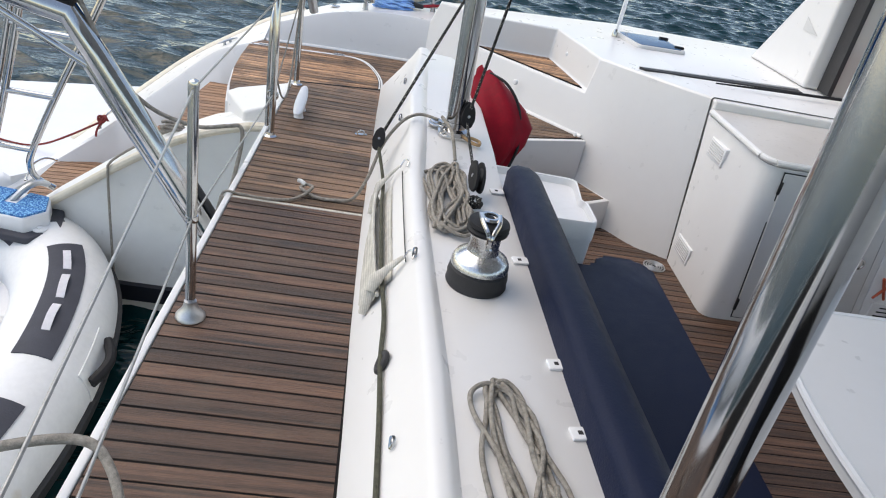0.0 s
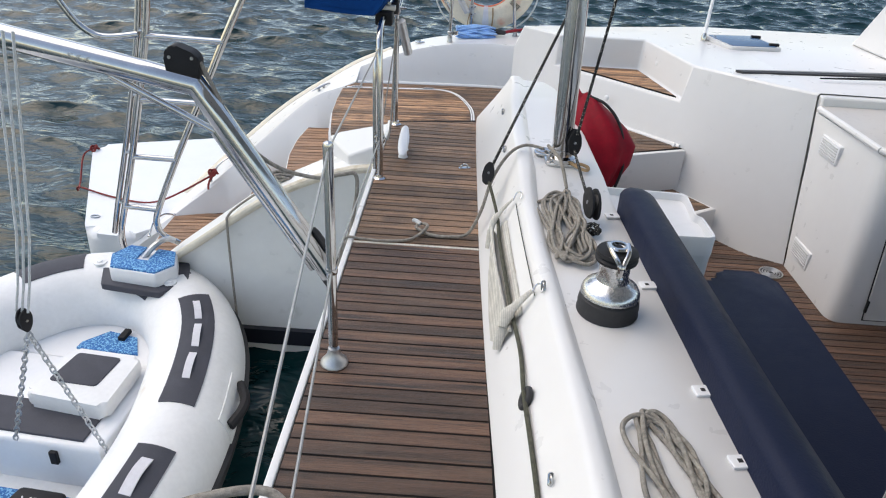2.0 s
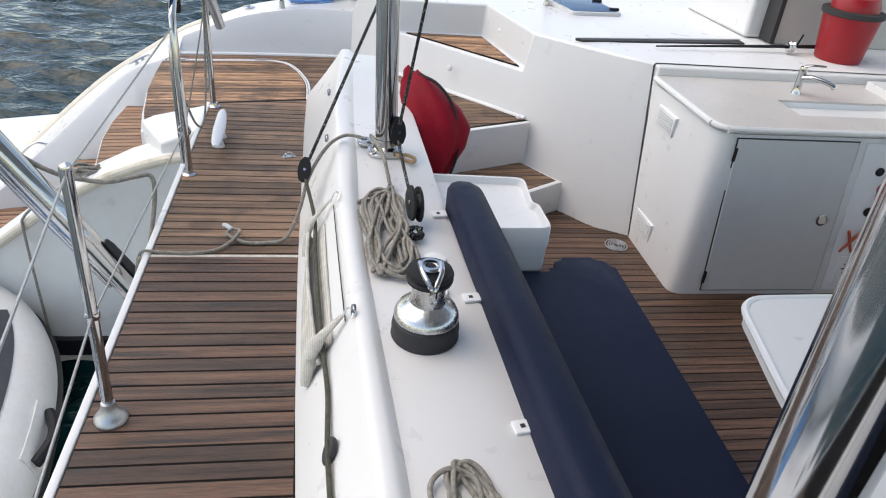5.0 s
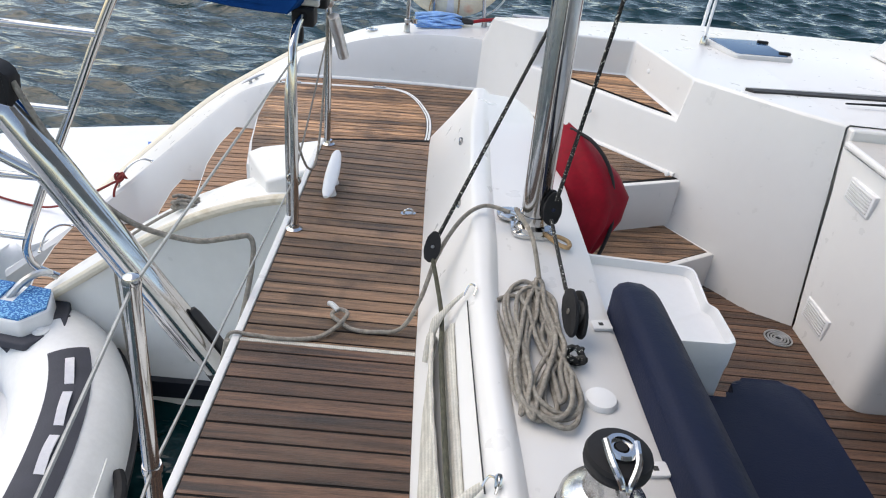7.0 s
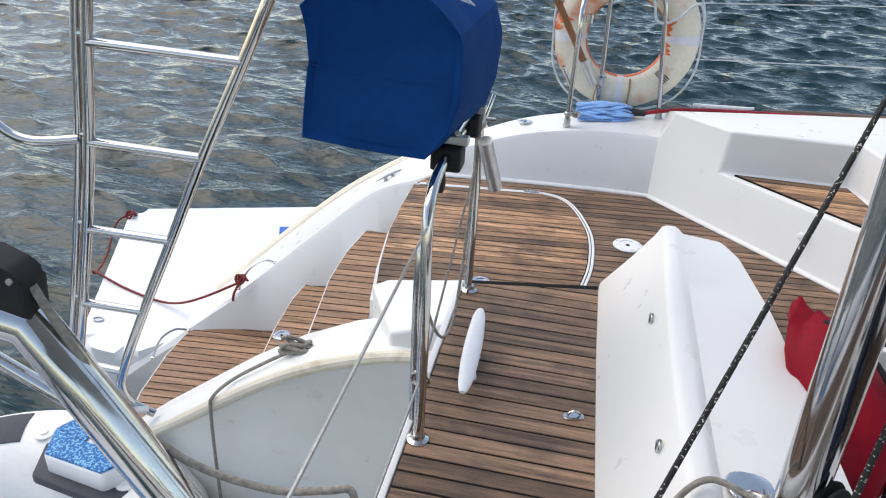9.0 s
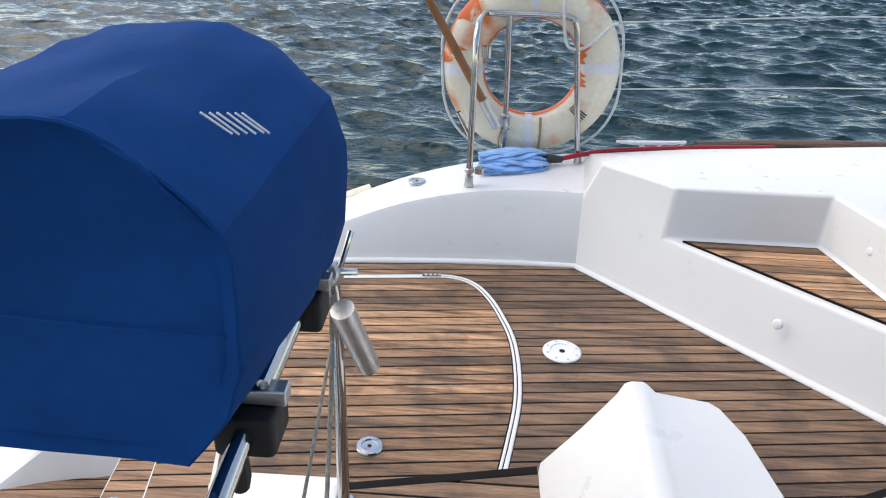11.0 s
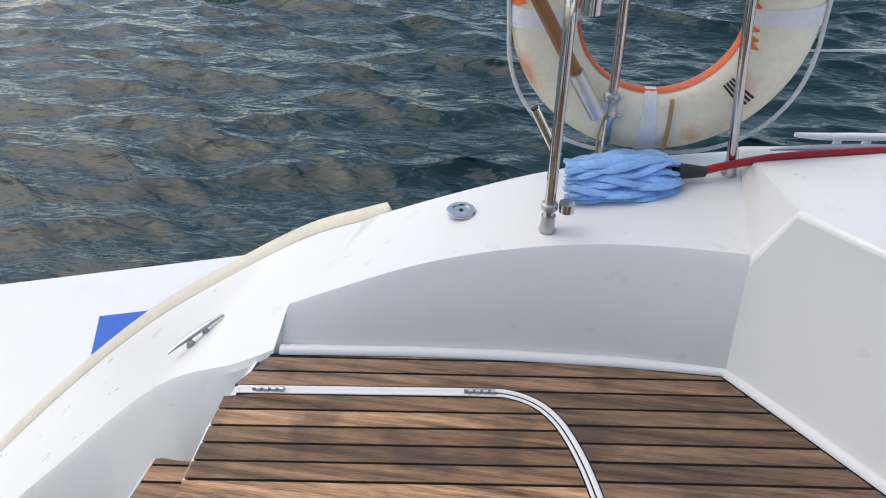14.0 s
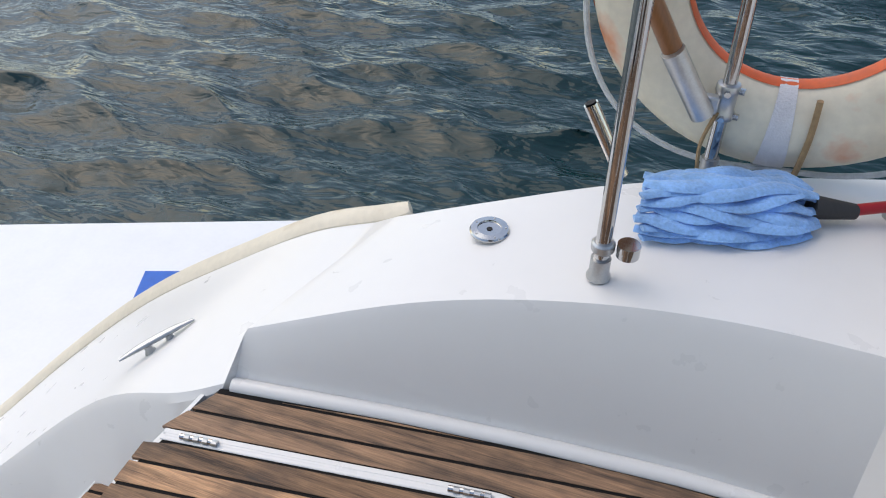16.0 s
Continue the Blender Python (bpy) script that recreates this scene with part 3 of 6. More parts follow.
# ---- cockpit floor and the surroundings that close the place ----
cockpit = structure("cockpit_floor", box(0.3, 4.2, -2.0, 4.4, FLOOR - 0.06, FLOOR - 0.0018), CAULK, "dark teak planked cockpit floor", "floor", smooth=0)
structure("wall_6", box(0.3, 4.2, -2.1, -2.0, -1.6, 0.3), GEL, "white far side of the cockpit", "wall")
structure("ceiling", slab([(-0.02, -2.6), (4.2, -2.6), (4.2, 3.3), (0.2, 3.1), (0.02, 2.4)], 1.95, 2.02, 0.03), GEL, "white cockpit roof", "roof")
structure("wall_7", box(2.6, 4.2, 4.5, 4.6, 0.255, 1.94), BEIGE, "grey beige cabin bulkhead", "wall", bevel=0.01)
structure("wall_8", box(2.8, 4.2, -2.0, 3.89, FLOOR - 0.05, 0.25), GEL, "white cabin front below the bulkhead", "wall")


def coachroof_side():
    bm = bmesh.new()
    poly = [(5.42, 0.236), (4.62, 0.255), (4.62, 1.25), (4.7, 1.06)]
    lo = [bm.verts.new((2.5, y, z)) for y, z in poly]
    hi = [bm.verts.new((4.0, y + 0.05, z)) for y, z in poly]
    bm.faces.new(lo)
    bm.faces.new(hi[::-1])
    for i in range(4):
        bm.faces.new((lo[i], lo[i - 1], hi[i - 1], hi[i]))
    structure("wall_9", bm, GEL, "white sloping side of the coachroof", "coachroof", bevel=0.02, segments=3)
    bm = prism([(0.0, 0.0), (0.18, 0.0), (0.0, 0.075)], 0, 0.004)
    bmesh.ops.transform(bm, matrix=Matrix(((0, 0, -1, 2.497), (-1, 0, 0, 4.87), (0, 1, 0, 0.55), (0, 0, 0, 1))), verts=bm.verts)
    structure("vent_1", bm, GREYPANEL, "grey triangular vent recess", "vent", smooth=0)
    structure("trim_9", box(2.585, 2.612, 4.485, 4.61, 0.262, 1.9), RUBBER, "dark seal along the cabin bulkhead", "trim", smooth=0)


coachroof_side()


# ======== things on the walkway and the coaming ========
def face(y, u, off=0.0):
    """A point on the sloping outer face of the coaming, u of the way up, lifted off it."""
    xb, xr, zr, zs, xs, wr = lerp_rows(y, COAM)
    return Vector((xb + (xr - xb) * u - 0.78 * off, y, zr * u + 0.62 * off + 0.004))


def rope(name, pts, r, mat, label, steps=7, sides=8):
    return tagged(part(name, tube(pts, r, steps=steps, sides=sides), mat, smooth=60), label, "rope")


def stanchion():
    t = thing("stanchion", "polished stainless stanchion with ball top and cast foot", "stanchion", (-0.372, 1.917, 0))
    part("post", tube([(-0.372, 1.917, 0.01), (-0.388, 1.985, 0.575)], 0.0125, steps=0, sides=14), STEEL, t)
    part("ball_top", lathe([(0.006, -0.012), (0.0128, -0.008), (0.0135, 0), (0.011, 0.008), (0.004, 0.012)], (-0.388, 1.987, 0.578), sides=16), STEEL, t)
    part("foot", lathe([(0.037, 0), (0.036, 0.006), (0.029, 0.014), (0.02, 0.026), (0.0155, 0.042), (0.015, 0.048)], (-0.371, 1.915, 0.001), sides=20), ALLOY, t, "dull cast foot")
    part("collar", lathe([(0.0145, -0.008), (0.016, 0), (0.0145, 0.008)], (-0.379, 1.949, 0.262), sides=16), STEEL, t)


def grill_rail():
    t = thing("rail", "stainless rail hoop with ropes at the walkway edge", "rail", (-0.4, 3.165, 0))
    part("hoop", tube([(-0.4, 3.165, 0.0), (-0.402, 3.17, 0.3), (-0.412, 3.2, 0.52), (-0.416, 3.25, 0.585), (-0.418, 3.34, 0.605), (-0.418, 3.55, 0.607), (-0.418, 3.74, 0.6), (-0.414, 3.83, 0.57), (-0.41, 3.862, 0.5),
                       (-0.408, 3.865, 0.3), (-0.407, 3.865, 0.0)], 0.0125, sides=14), STEEL, t)
    part("inner_brace", tube([(-0.424, 3.20, 0.03), (-0.43, 3.215, 0.4), (-0.425, 3.25, 0.5), (-0.418, 3.29, 0.585)], 0.009, sides=12), STEEL, t)
    for y in (3.165, 3.865):
        part("foot", lathe([(0.026, 0), (0.026, 0.004), (0.017, 0.01), (0.015, 0.02)], (-0.402, y, 0), sides=20), STEEL, t)
    part("ring", tube([(-0.404 + 0.02 * math.cos(a), 3.168 + 0.004, 0.17 + 0.02 * math.sin(a)) for a in np.arange(0, 6.2, 0.7)], 0.004, closed=True, steps=3, sides=6), STEEL, t)
    br = thing("rail_bracket", "black and stainless clamp bracket with a rod tube on the rail", "bracket", (-0.418, 3.58, 0.62))
    for y in (3.43, 3.68):
        part("clamp", slab(round_poly([(-0.455, y - 0.035), (-0.385, y - 0.035), (-0.385, y + 0.035), (-0.455, y + 0.035)], 0.01, 3), 0.575, 0.63, 0.006), BLACK, br)
        part("cross_bar", box(-0.47, -0.375, y - 0.012, y + 0.012, 0.632, 0.652), ALLOY, br, bevel=0.002)
    for x in (-0.44, -0.4):
        part("slide_bar", tube([(x, 3.42, 0.66), (x, 3.7, 0.66)], 0.007, steps=0), STEEL, br)
    part("knob", lathe([(0.01, -0.05), (0.014, -0.03), (0.012, 0)], (-0.43, 3.40, 0.575), sides=10), BLACK, br)
    part("rod_tube", tube([(-0.385, 3.80, 0.52), (-0.352, 3.865, 0.36)], 0.021, steps=0, sides=16), ALLOY, br, "grey metal rod tube")
    part("clamp", lathe([(0.017, -0.03), (0.021, -0.026), (0.021, 0.026), (0.017, 0.03)], (-0.412, 3.835, 0.565), turn=pose(0, 0, 0, 60), sides=14), ALLOY, br)
    part("pin", tube([(-0.4, 3.83, 0.555), (-0.385, 3.855, 0.61), (-0.38, 3.87, 0.63)], 0.005, sides=8), STEEL, br)
    part("bolt", tube([(-0.44, 3.83, 0.57), (-0.365, 3.84, 0.57)], 0.006, steps=0), STEEL, br)
    part("tie_rope", tube([(-0.41, 3.2, 0.52), (-0.43, 3.3, 0.3), (-0.42, 3.5, 0.06), (-0.41, 3.65, 0.05), (-0.412, 3.8, 0.3), (-0.41, 3.84, 0.52)], 0.0045, sides=7), ROPE, br)
    part("thin_cord", tube([(-0.404, 3.17, 0.17), (-0.41, 3.5, 0.28), (-0.41, 3.86, 0.45)], 0.003, sides=6), ROPE, br)


def grill_cover():
    near = [(-0.722, 0.918), (-0.672, 0.966), (-0.59, 0.976), (-0.51, 0.98), (-0.453, 0.947), (-0.391, 0.886), (-0.386, 0.813), (-0.386, 0.745), (-0.407, 0.683), (-0.448, 0.628), (-0.549, 0.62), (-0.724, 0.643), (-0.716, 0.79), (-0.71, 0.803), (-0.714, 0.866)]
    far = [(-0.70, 0.92), (-0.664, 0.973), (-0.585, 0.982), (-0.519, 0.984), (-0.442, 0.95), (-0.38, 0.894), (-0.362, 0.83), (-0.365, 0.71), (-0.385, 0.64), (-0.42, 0.605), (-0.55, 0.605), (-0.685, 0.62), (-0.69, 0.77), (-0.712, 0.785), (-0.71, 0.84)]
    cx, cz = -0.55, 0.8
    secs = []
    near, far = [[(p[0] + (q[0] - p[0]) * k / 3, p[1] + (q[1] - p[1]) * k / 3) for p, q in zip(o, o[1:] + o[:1]) for k in range(3)] for o in (near, far)]
    for y, s, u in ((3.338, 0.9, 0), (3.33, 0.985, 0), (3.332, 1.0, 0.01), (3.345, 1.002, 0.03), (3.37, 1.0, 0.1), (3.42, 1.008, 0.25), (3.47, 1.0, 0.35), (3.52, 1.0, 0.5), (3.57, 1.01, 0.6), (3.62, 1.015, 0.7), (3.68, 1.0, 0.85), (3.73, 1.0, 0.97), (3.77, 0.96, 1), (3.775, 0.85, 1)):
        ring = []
        for k, (a, b) in enumerate(zip(near, far)):
            x, z = a[0] + (b[0] - a[0]) * u, a[1] + (b[1] - a[1]) * u
            w = 0.009 * noise.noise(Vector((x * 11, y * 13, z * 7))) + 0.004 * noise.noise(Vector((x * 30, y * 30, z * 12)))
            ring.append((cx + (x - cx) * s + w, y + 0.004 * math.sin(k * 0.9), cz + (z - cz) * s + w))
        secs.append(ring)
    t = thing("grill_cover", "royal blue canvas cover over a rail-mounted grill", "cover", (-0.55, 3.52, 0.66))
    part("canvas", loft(secs, closed=True), BLUE, t, smooth=55, bevel=0.008)
    part("hem_seam", tube([(-0.7, 3.33, 0.8), (-0.6, 3.3295, 0.792), (-0.5, 3.3295, 0.786), (-0.4, 3.33, 0.783)], 0.0014, sides=6), BLUE, t)
    part("edge_piping", tube([(x, 3.333, z) for x, z in ((-0.718, 0.916), (-0.671, 0.963), (-0.59, 0.974), (-0.511, 0.977), (-0.454, 0.945), (-0.393, 0.884), (-0.388, 0.813), (-0.388, 0.745))], 0.0026, sides=6, steps=3), BLUE, t)
    bm = bmesh.new()
    for k, (a, b) in enumerate(((0, 0.3), (0.16, 0), (0.3, 0.28), (0.5, 0.05), (0.66, 0.3), (0.8, 0.1))):
        p = Vector((-0.427 + 0.025 * a, 3.44 + 0.07 * a, 0.946 - 0.02 * a))
        tube([p + Vector((-0.012, -0.004, 0.012)), p + Vector((0.012, 0.004 + 0.01 * b, -0.011))], 0.0013, bm, sides=5, steps=0)
    part("white_mark", bm, PLASTIC, t, "small white maker's mark")


def white_cleat():
    t = thing("large_cleat", "long white plastic mooring cleat on the teak walkway", "cleat", (-0.34, 3.5, 0))
    part("horn", tube([(-0.322, 3.285, 0.062), (-0.323, 3.33, 0.06), (-0.327, 3.41, 0.056), (-0.33, 3.48, 0.055), (-0.333, 3.55, 0.056), (-0.337, 3.63, 0.06), (-0.338, 3.665, 0.063)], [0.008, 0.018, 0.023, 0.0245, 0.023, 0.018, 0.008], sides=16, flat=0.55), PLASTIC, t)
    for y in (3.43, 3.52):
        part("foot", lathe([(0.022, 0), (0.019, 0.01), (0.015, 0.03), (0.016, 0.055)], (-0.328 - (y - 3.43) * 0.04, y, 0), sides=16), PLASTIC, t)


def winch():
    c = (0.325, 1.965, 0.188)
    t = thing("winch", "chrome self-tailing winch on a black base", "winch", c)
    part("base_ring", lathe([(0.077, 0), (0.079, 0.004), (0.076, 0.02), (0.078, 0.026), (0.075, 0.046), (0.07, 0.05)], c, sides=36), RUBBER, t, "black rubber base")
    part("drum", lathe([(0.07, 0.049), (0.0745, 0.055), (0.073, 0.066), (0.066, 0.078), (0.05, 0.088), (0.041, 0.095), (0.038, 0.11), (0.0385, 0.135), (0.041, 0.147), (0.03, 0.149)], c, sides=36), SATIN, t)
    part("tail_disc", lathe([(0.035, 0.148), (0.051, 0.15), (0.053, 0.157), (0.047, 0.163), (0.053, 0.169), (0.05, 0.177), (0.03, 0.18)], c, sides=32), BLACK, t, "black grooved jaw disc")
    cap = part("cap", lathe([(0.027, 0.179), (0.028, 0.187), (0.024, 0.192), (0.017, 0.192), (0.016, 0.186), (0.012, 0.186), (0.011, 0.18)], c, sides=24), STEEL, t)
    part("socket", lathe([(0.0105, 0.1845), (0.0095, 0.188), (0.004, 0.1881)], c, sides=8), BLACK, cap)
    x, y, z = c
    bm = tube([(x - 0.024, y + 0.008, z + 0.19), (x - 0.02, y - 0.03, z + 0.186), (x - 0.006, y - 0.058, z + 0.168), (x + 0.002, y - 0.062, z + 0.14), (x + 0.006, y - 0.058, z + 0.168), (x + 0.02, y - 0.03, z + 0.186), (x + 0.024, y + 0.008, z + 0.19)], 0.006, sides=8)
    part("tail_arm", bm, STEEL, t)
    part("arm_hook", tube([(x + 0.002, y - 0.06, z + 0.14), (x + 0.0, y - 0.05, z + 0.125), (x + 0.01, y - 0.044, z + 0.12)], 0.005, sides=8), STEEL, t)


def rope_coil(name, centre, length, width, turns, seed, tail, label, z0=0.2, tilt=0.0, cross=0.0):
    """A hank of rope: long loops laid over one another, crossed in the middle or open, with a tail."""
    rng = random.Random(seed)
    c, s = math.cos(tilt), math.sin(tilt)
    pts = []
    for k in range(turns):
        ox, oy = rng.uniform(-0.16, 0.16) * width, rng.uniform(-0.04, 0.04) * length
        w, h, lean = width * rng.uniform(0.22, 0.44), length * rng.uniform(0.36, 0.47), rng.uniform(-0.12, 0.12)
        steps = 12
        for q in range(steps):
            a = q / steps * math.tau
            open_x, cross_x = math.copysign(abs(math.cos(a)) ** 0.6, math.cos(a)), math.sin(2 * a + 0.35) * (1 if k % 2 else -1)
            px = ox + w * (open_x * (1 - cross) + cross_x * cross) + lean * h * math.sin(a) + 0.004 * math.sin(5 * a + k)
            py = oy + h * math.sin(a)
            lift = 0.0068 + 0.0019 * k * (0.55 + 0.45 * math.cos(a) ** 2) + (0.006 if (q + k) % 4 == 0 else 0)
            pts.append((centre[0] + px * c - py * s, centre[1] + px * s + py * c, z0 + lift))
    t = thing(name, label, "rope", (*centre[:2], z0))
    part("coil", tube(pts, 0.0055, steps=5, sides=8), ROPE, t, smooth=60)
    if tail:
        part("tail", tube(tail, 0.0062, sides=8), ROPE, t, smooth=60)


def arch_post(x, y, r, z0, lean, label):
    t = thing("roof_post", label, "post", (x, y, z0))
    part("pole", tube([(x, y, z0), (x + lean, y, 1.96)], r, steps=0, sides=32), STEEL, t)
    part("foot_plate", slab(round_poly([(x - 0.058, y - 0.05), (x + 0.058, y - 0.05), (x + 0.058, y + 0.055), (x - 0.058, y + 0.055)], 0.03, 4), z0 - 0.004, z0 + 0.006, 0.002), SATIN, t)
    for dx, dy in ((-0.047, -0.036), (0.047, -0.036), (-0.047, 0.043), (0.047, 0.043)):
        part("bolt", lathe([(0.009, 0.005), (0.009, 0.009), (0.005, 0.012), (0.001, 0.0125)], (x + dx, y + dy, z0), sides=12), STEEL, t)
    part("foot_collar", lathe([(r + 0.016, 0.006), (r + 0.016, 0.02), (r + 0.004, 0.028), (r + 0.003, 0.05)], (x, y, z0), sides=32), STEEL, t)
    return t


def pulley(name, p, d, up, size, label, mat=BLACK):
    """A block with two cheeks, a sheave and a strap, its axis across d."""
    d, up = Vector(d).normalized(), Vector(up)
    side = d.cross(up).normalized()
    nrm = side.cross(d)
    m = Matrix.Translation(p) @ Matrix((d, nrm, side)).transposed().to_4x4()
    t = thing(name, label, "pulley", p)
    outline = [(-1.0, 0), (-0.8, 0.5), (-0.2, 0.72), (0.5, 0.6), (1.0, 0.25), (1.05, -0.2), (0.6, -0.6), (-0.2, -0.72), (-0.8, -0.5)]
    for s in (-0.27, 0.13):
        bm = slab(round_poly([(a * size, b * size * 0.75) for a, b in outline], size * 0.12, 2), s * size, (s + 0.14) * size, size * 0.03)
        bmesh.ops.transform(bm, matrix=m, verts=bm.verts)
        part("cheek", bm, mat, t)
    part("sheave", lathe([(0.5 * size, -0.12 * size), (0.38 * size, 0), (0.5 * size, 0.12 * size)], p, turn=m.to_3x3().to_4x4(), sides=20), RUBBER, t)
    part("pin", lathe([(0.12 * size, -0.3 * size), (0.12 * size, 0.3 * size)], p, turn=m.to_3x3().to_4x4(), sides=10), STEEL, t)
    return t


def snap_plate(m):
    t = thing("snap_plate", "small white plastic canvas fastener on the coaming", "fastener", (0, 0, 0), "coaming fasteners")
    part("plate", slab(round_poly([(-0.018, -0.014), (0.018, -0.014), (0.018, 0.014), (-0.018, 0.014)], 0.004, 2), 0, 0.006, 0.0015), PLASTIC, t)
    part("slot", box(-0.006, 0.002, -0.004, 0.004, 0.0055, 0.0068), RUBBER, t, smooth=0)
    t.matrix_basis = m
    return t


def pad_eye(name, p, turn, size, label, mat=STEEL):
    """An oval base with a small bow."""
    t = thing(name, label, "pad eye", (0, 0, 0), "pad eyes")
    part("base", slab(round_poly([(-size, -size * 0.45), (size, -size * 0.45), (size, size * 0.45), (-size, size * 0.45)], size * 0.4, 4), 0, 0.003, 0.001), mat, t)
    part("bow", tube([(-size * 0.6, 0, 0.002), (-size * 0.45, 0, size * 0.5), (0, 0, size * 0.7), (size * 0.45, 0, size * 0.5), (size * 0.6, 0, 0.002)], size * 0.14, sides=8), mat, t)
    t.matrix_basis = Matrix.Translation(p) @ turn
    return t


def round_plate(name, p, r, label, mat, category, bolts=6):
    t = thing(name, label, category, p)
    part("flange", lathe([(r, 0), (r, 0.003), (r * 0.94, 0.006), (r * 0.62, 0.007), (r * 0.6, 0.004), (r * 0.2, 0.0035)], p, sides=36), mat, t)
    part("key_hole", lathe([(r * 0.16, 0.003), (r * 0.16, 0.0046), (r * 0.05, 0.0047)], p, sides=6), BLACK, t)
    for k in range(bolts):
        a = k * math.tau / bolts + 0.3
        part("screw", lathe([(r * 0.06, 0.0055), (r * 0.05, 0.0075)], (p[0] + r * 0.8 * math.cos(a), p[1] + r * 0.8 * math.sin(a), p[2]), sides=8), ALLOY, t)


def horn_cleat(p, turn, size, label):
    t = thing("cleat", label, "cleat", (0, 0, 0), "horn cleats")
    part("horn", tube([(-size, 0, 0.024), (-size * 0.5, 0, 0.0275), (0, 0, 0.028), (size * 0.5, 0, 0.0275), (size, 0, 0.024)], [0.004, 0.0095, 0.011, 0.0095, 0.004], sides=12, flat=0.6), ALLOY, t)
    for s in (-0.28, 0.28):
        part("foot", lathe([(0.014, 0), (0.012, 0.006), (0.0085, 0.012), (0.009, 0.024)], (s * size, 0, 0), sides=12), ALLOY, t)
    t.matrix_basis = Matrix.Translation(p) @ turn
    return t


def mesh_pocket():
    """A net pocket on the sloping coaming face: flat back, sagging front, bunched and tied at its near end."""
    t = thing("net_pocket", "cream striped mesh rope pocket hanging on the coaming", "pocket", (0.08, 2.3, 0.05))

    def cloth(name, lo, hi, lift, y0, y1, n=22, k=9):
        rows = []
        for i in range(n):
            s = i / (n - 1)
            y = y0 + (y1 - y0) * s
            rows.append([face(y, lo(s) + (hi(s) - lo(s)) * q / (k - 1), lift(s, q / (k - 1)) + 0.003 * noise.noise(Vector((y * 26, q * 0.7, 3)))) for q in range(k)])
        bm = loft(rows, caps=False)
        loft([[p + Vector((0.0025, 0, -0.002)) for p in r][::-1] for r in rows], bm, caps=False)
        part(name, bm, MESHBAG, t, smooth=70)
        return rows

    cloth("back_net", lambda s: 0.42, lambda s: 0.62, lambda s, q: 0.006 - 0.003 * q, 2.0, 2.55)
    front = cloth("front_net", lambda s: 0.12 + 0.26 * s ** 3 + 0.16 * max(0, 0.1 - s) / 0.1, lambda s: 0.46 - 0.02 * s,
                  lambda s, q: 0.006 + 0.034 * q ** 0.7 * (0.35 + 0.65 * math.sin(math.pi * min(1, 0.25 + 0.75 * (1 - s)))), 1.955, 2.55)
    part("hem", tube([r[-1] for r in front], 0.0055, sides=8, steps=3), MESHBAG, t)
    part("rail", tube([face(y, 0.83, 0.004) for y in (2.02, 2.2, 2.4, 2.57)], 0.0016, sides=6), RUBBER, t, "thin dark stiffening rod")
    # tied cloth ends
    for y, fat in ((1.985, 1.0), (2.545, 0.6)):
        for a, b, r in (((y - 0.045, 0.22, 0.012), (y + 0.02, 0.55, 0.03), 0.017), ((y, 0.36, 0.03), (y + 0.045, 0.84, 0.014), 0.014), ((y - 0.02, 0.42, 0.034), (y + 0.03, 0.62, 0.026), 0.02)):
            mid = tuple((u + v) / 2 for u, v in zip(a, b))
            part("tie", tube([face(*a), face(mid[0], mid[1], mid[2] + 0.008), face(*b)], [r * fat * 0.6, r * fat, r * fat * 0.45], sides=9, steps=5, flat=0.55), MESHBAG, t, smooth=70)
        part("hook", tube([face(y + 0.04, 0.82, 0.012), face(y + 0.05, 0.92, 0.014), face(y + 0.035, 0.97, 0.006), face(y + 0.015, 0.93, 0.006)], 0.0026, sides=6), STEEL, t)


stanchion()
grill_rail()
grill_cover()
white_cleat()
winch()
rope_coil("rope_coil", (0.268, 2.41, 0), 0.52, 0.155, 11, 3, [(0.29, 2.64, 0.235), (0.27, 2.72, 0.3), (0.245, 2.84, 0.3), (0.24, 2.865, 0.3)], "coiled grey beige mooring rope lying on the coaming", 0.195, 0.0, 0.35)
rope_coil("rope_coil", (0.375, 1.37, 0), 0.44, 0.165, 6, 9, [(0.41, 1.3, 0.2), (0.45, 1.2, 0.2), (0.5, 1.1, 0.197)], "loosely coiled grey rope lying on the coaming", 0.188, 0.12, 0.2)
arch_post(0.292, 2.868, 0.036, 0.243, -0.05, "polished stainless roof post with a bolted foot plate")
arch_post(0.437, 0.966, 0.034, 0.188, -0.01, "polished stainless roof post beside the cockpit bench")
pulley("pulley", (0.03, 2.77, 0.215), (0.1, 0.45, 0.55), (1, 0, 0), 0.04, "black sheet block hanging over the coaming edge")
pulley("pulley", (0.348, 2.47, 0.262), (0.05, -0.85, -0.42), (0.25, 0, 1), 0.058, "black double block on the coaming with flecked line")
pulley("pulley", (0.325, 2.83, 0.33), (0.0, 0.1, 1), (1, 0.2, 0), 0.046, "black block strapped to the foot of the post")
lead = thing("shackle", "stainless shackle and toggle at the post foot", "shackle", (0.232, 2.876, 0.27))
part("bow", tube([(0.25, 2.86, 0.275), (0.225, 2.855, 0.278), (0.205, 2.87, 0.28), (0.225, 2.89, 0.278), (0.25, 2.885, 0.275)], 0.006, sides=8), STEEL, lead)
part("pin", tube([(0.25, 2.85, 0.28), (0.25, 2.9, 0.28)], 0.006, steps=0), STEEL, lead)
part("lug", slab(round_poly([(0.2, 2.9), (0.28, 2.9), (0.28, 2.97), (0.2, 2.97)], 0.03, 4), 0.244, 0.252, 0.002), STEEL, lead)
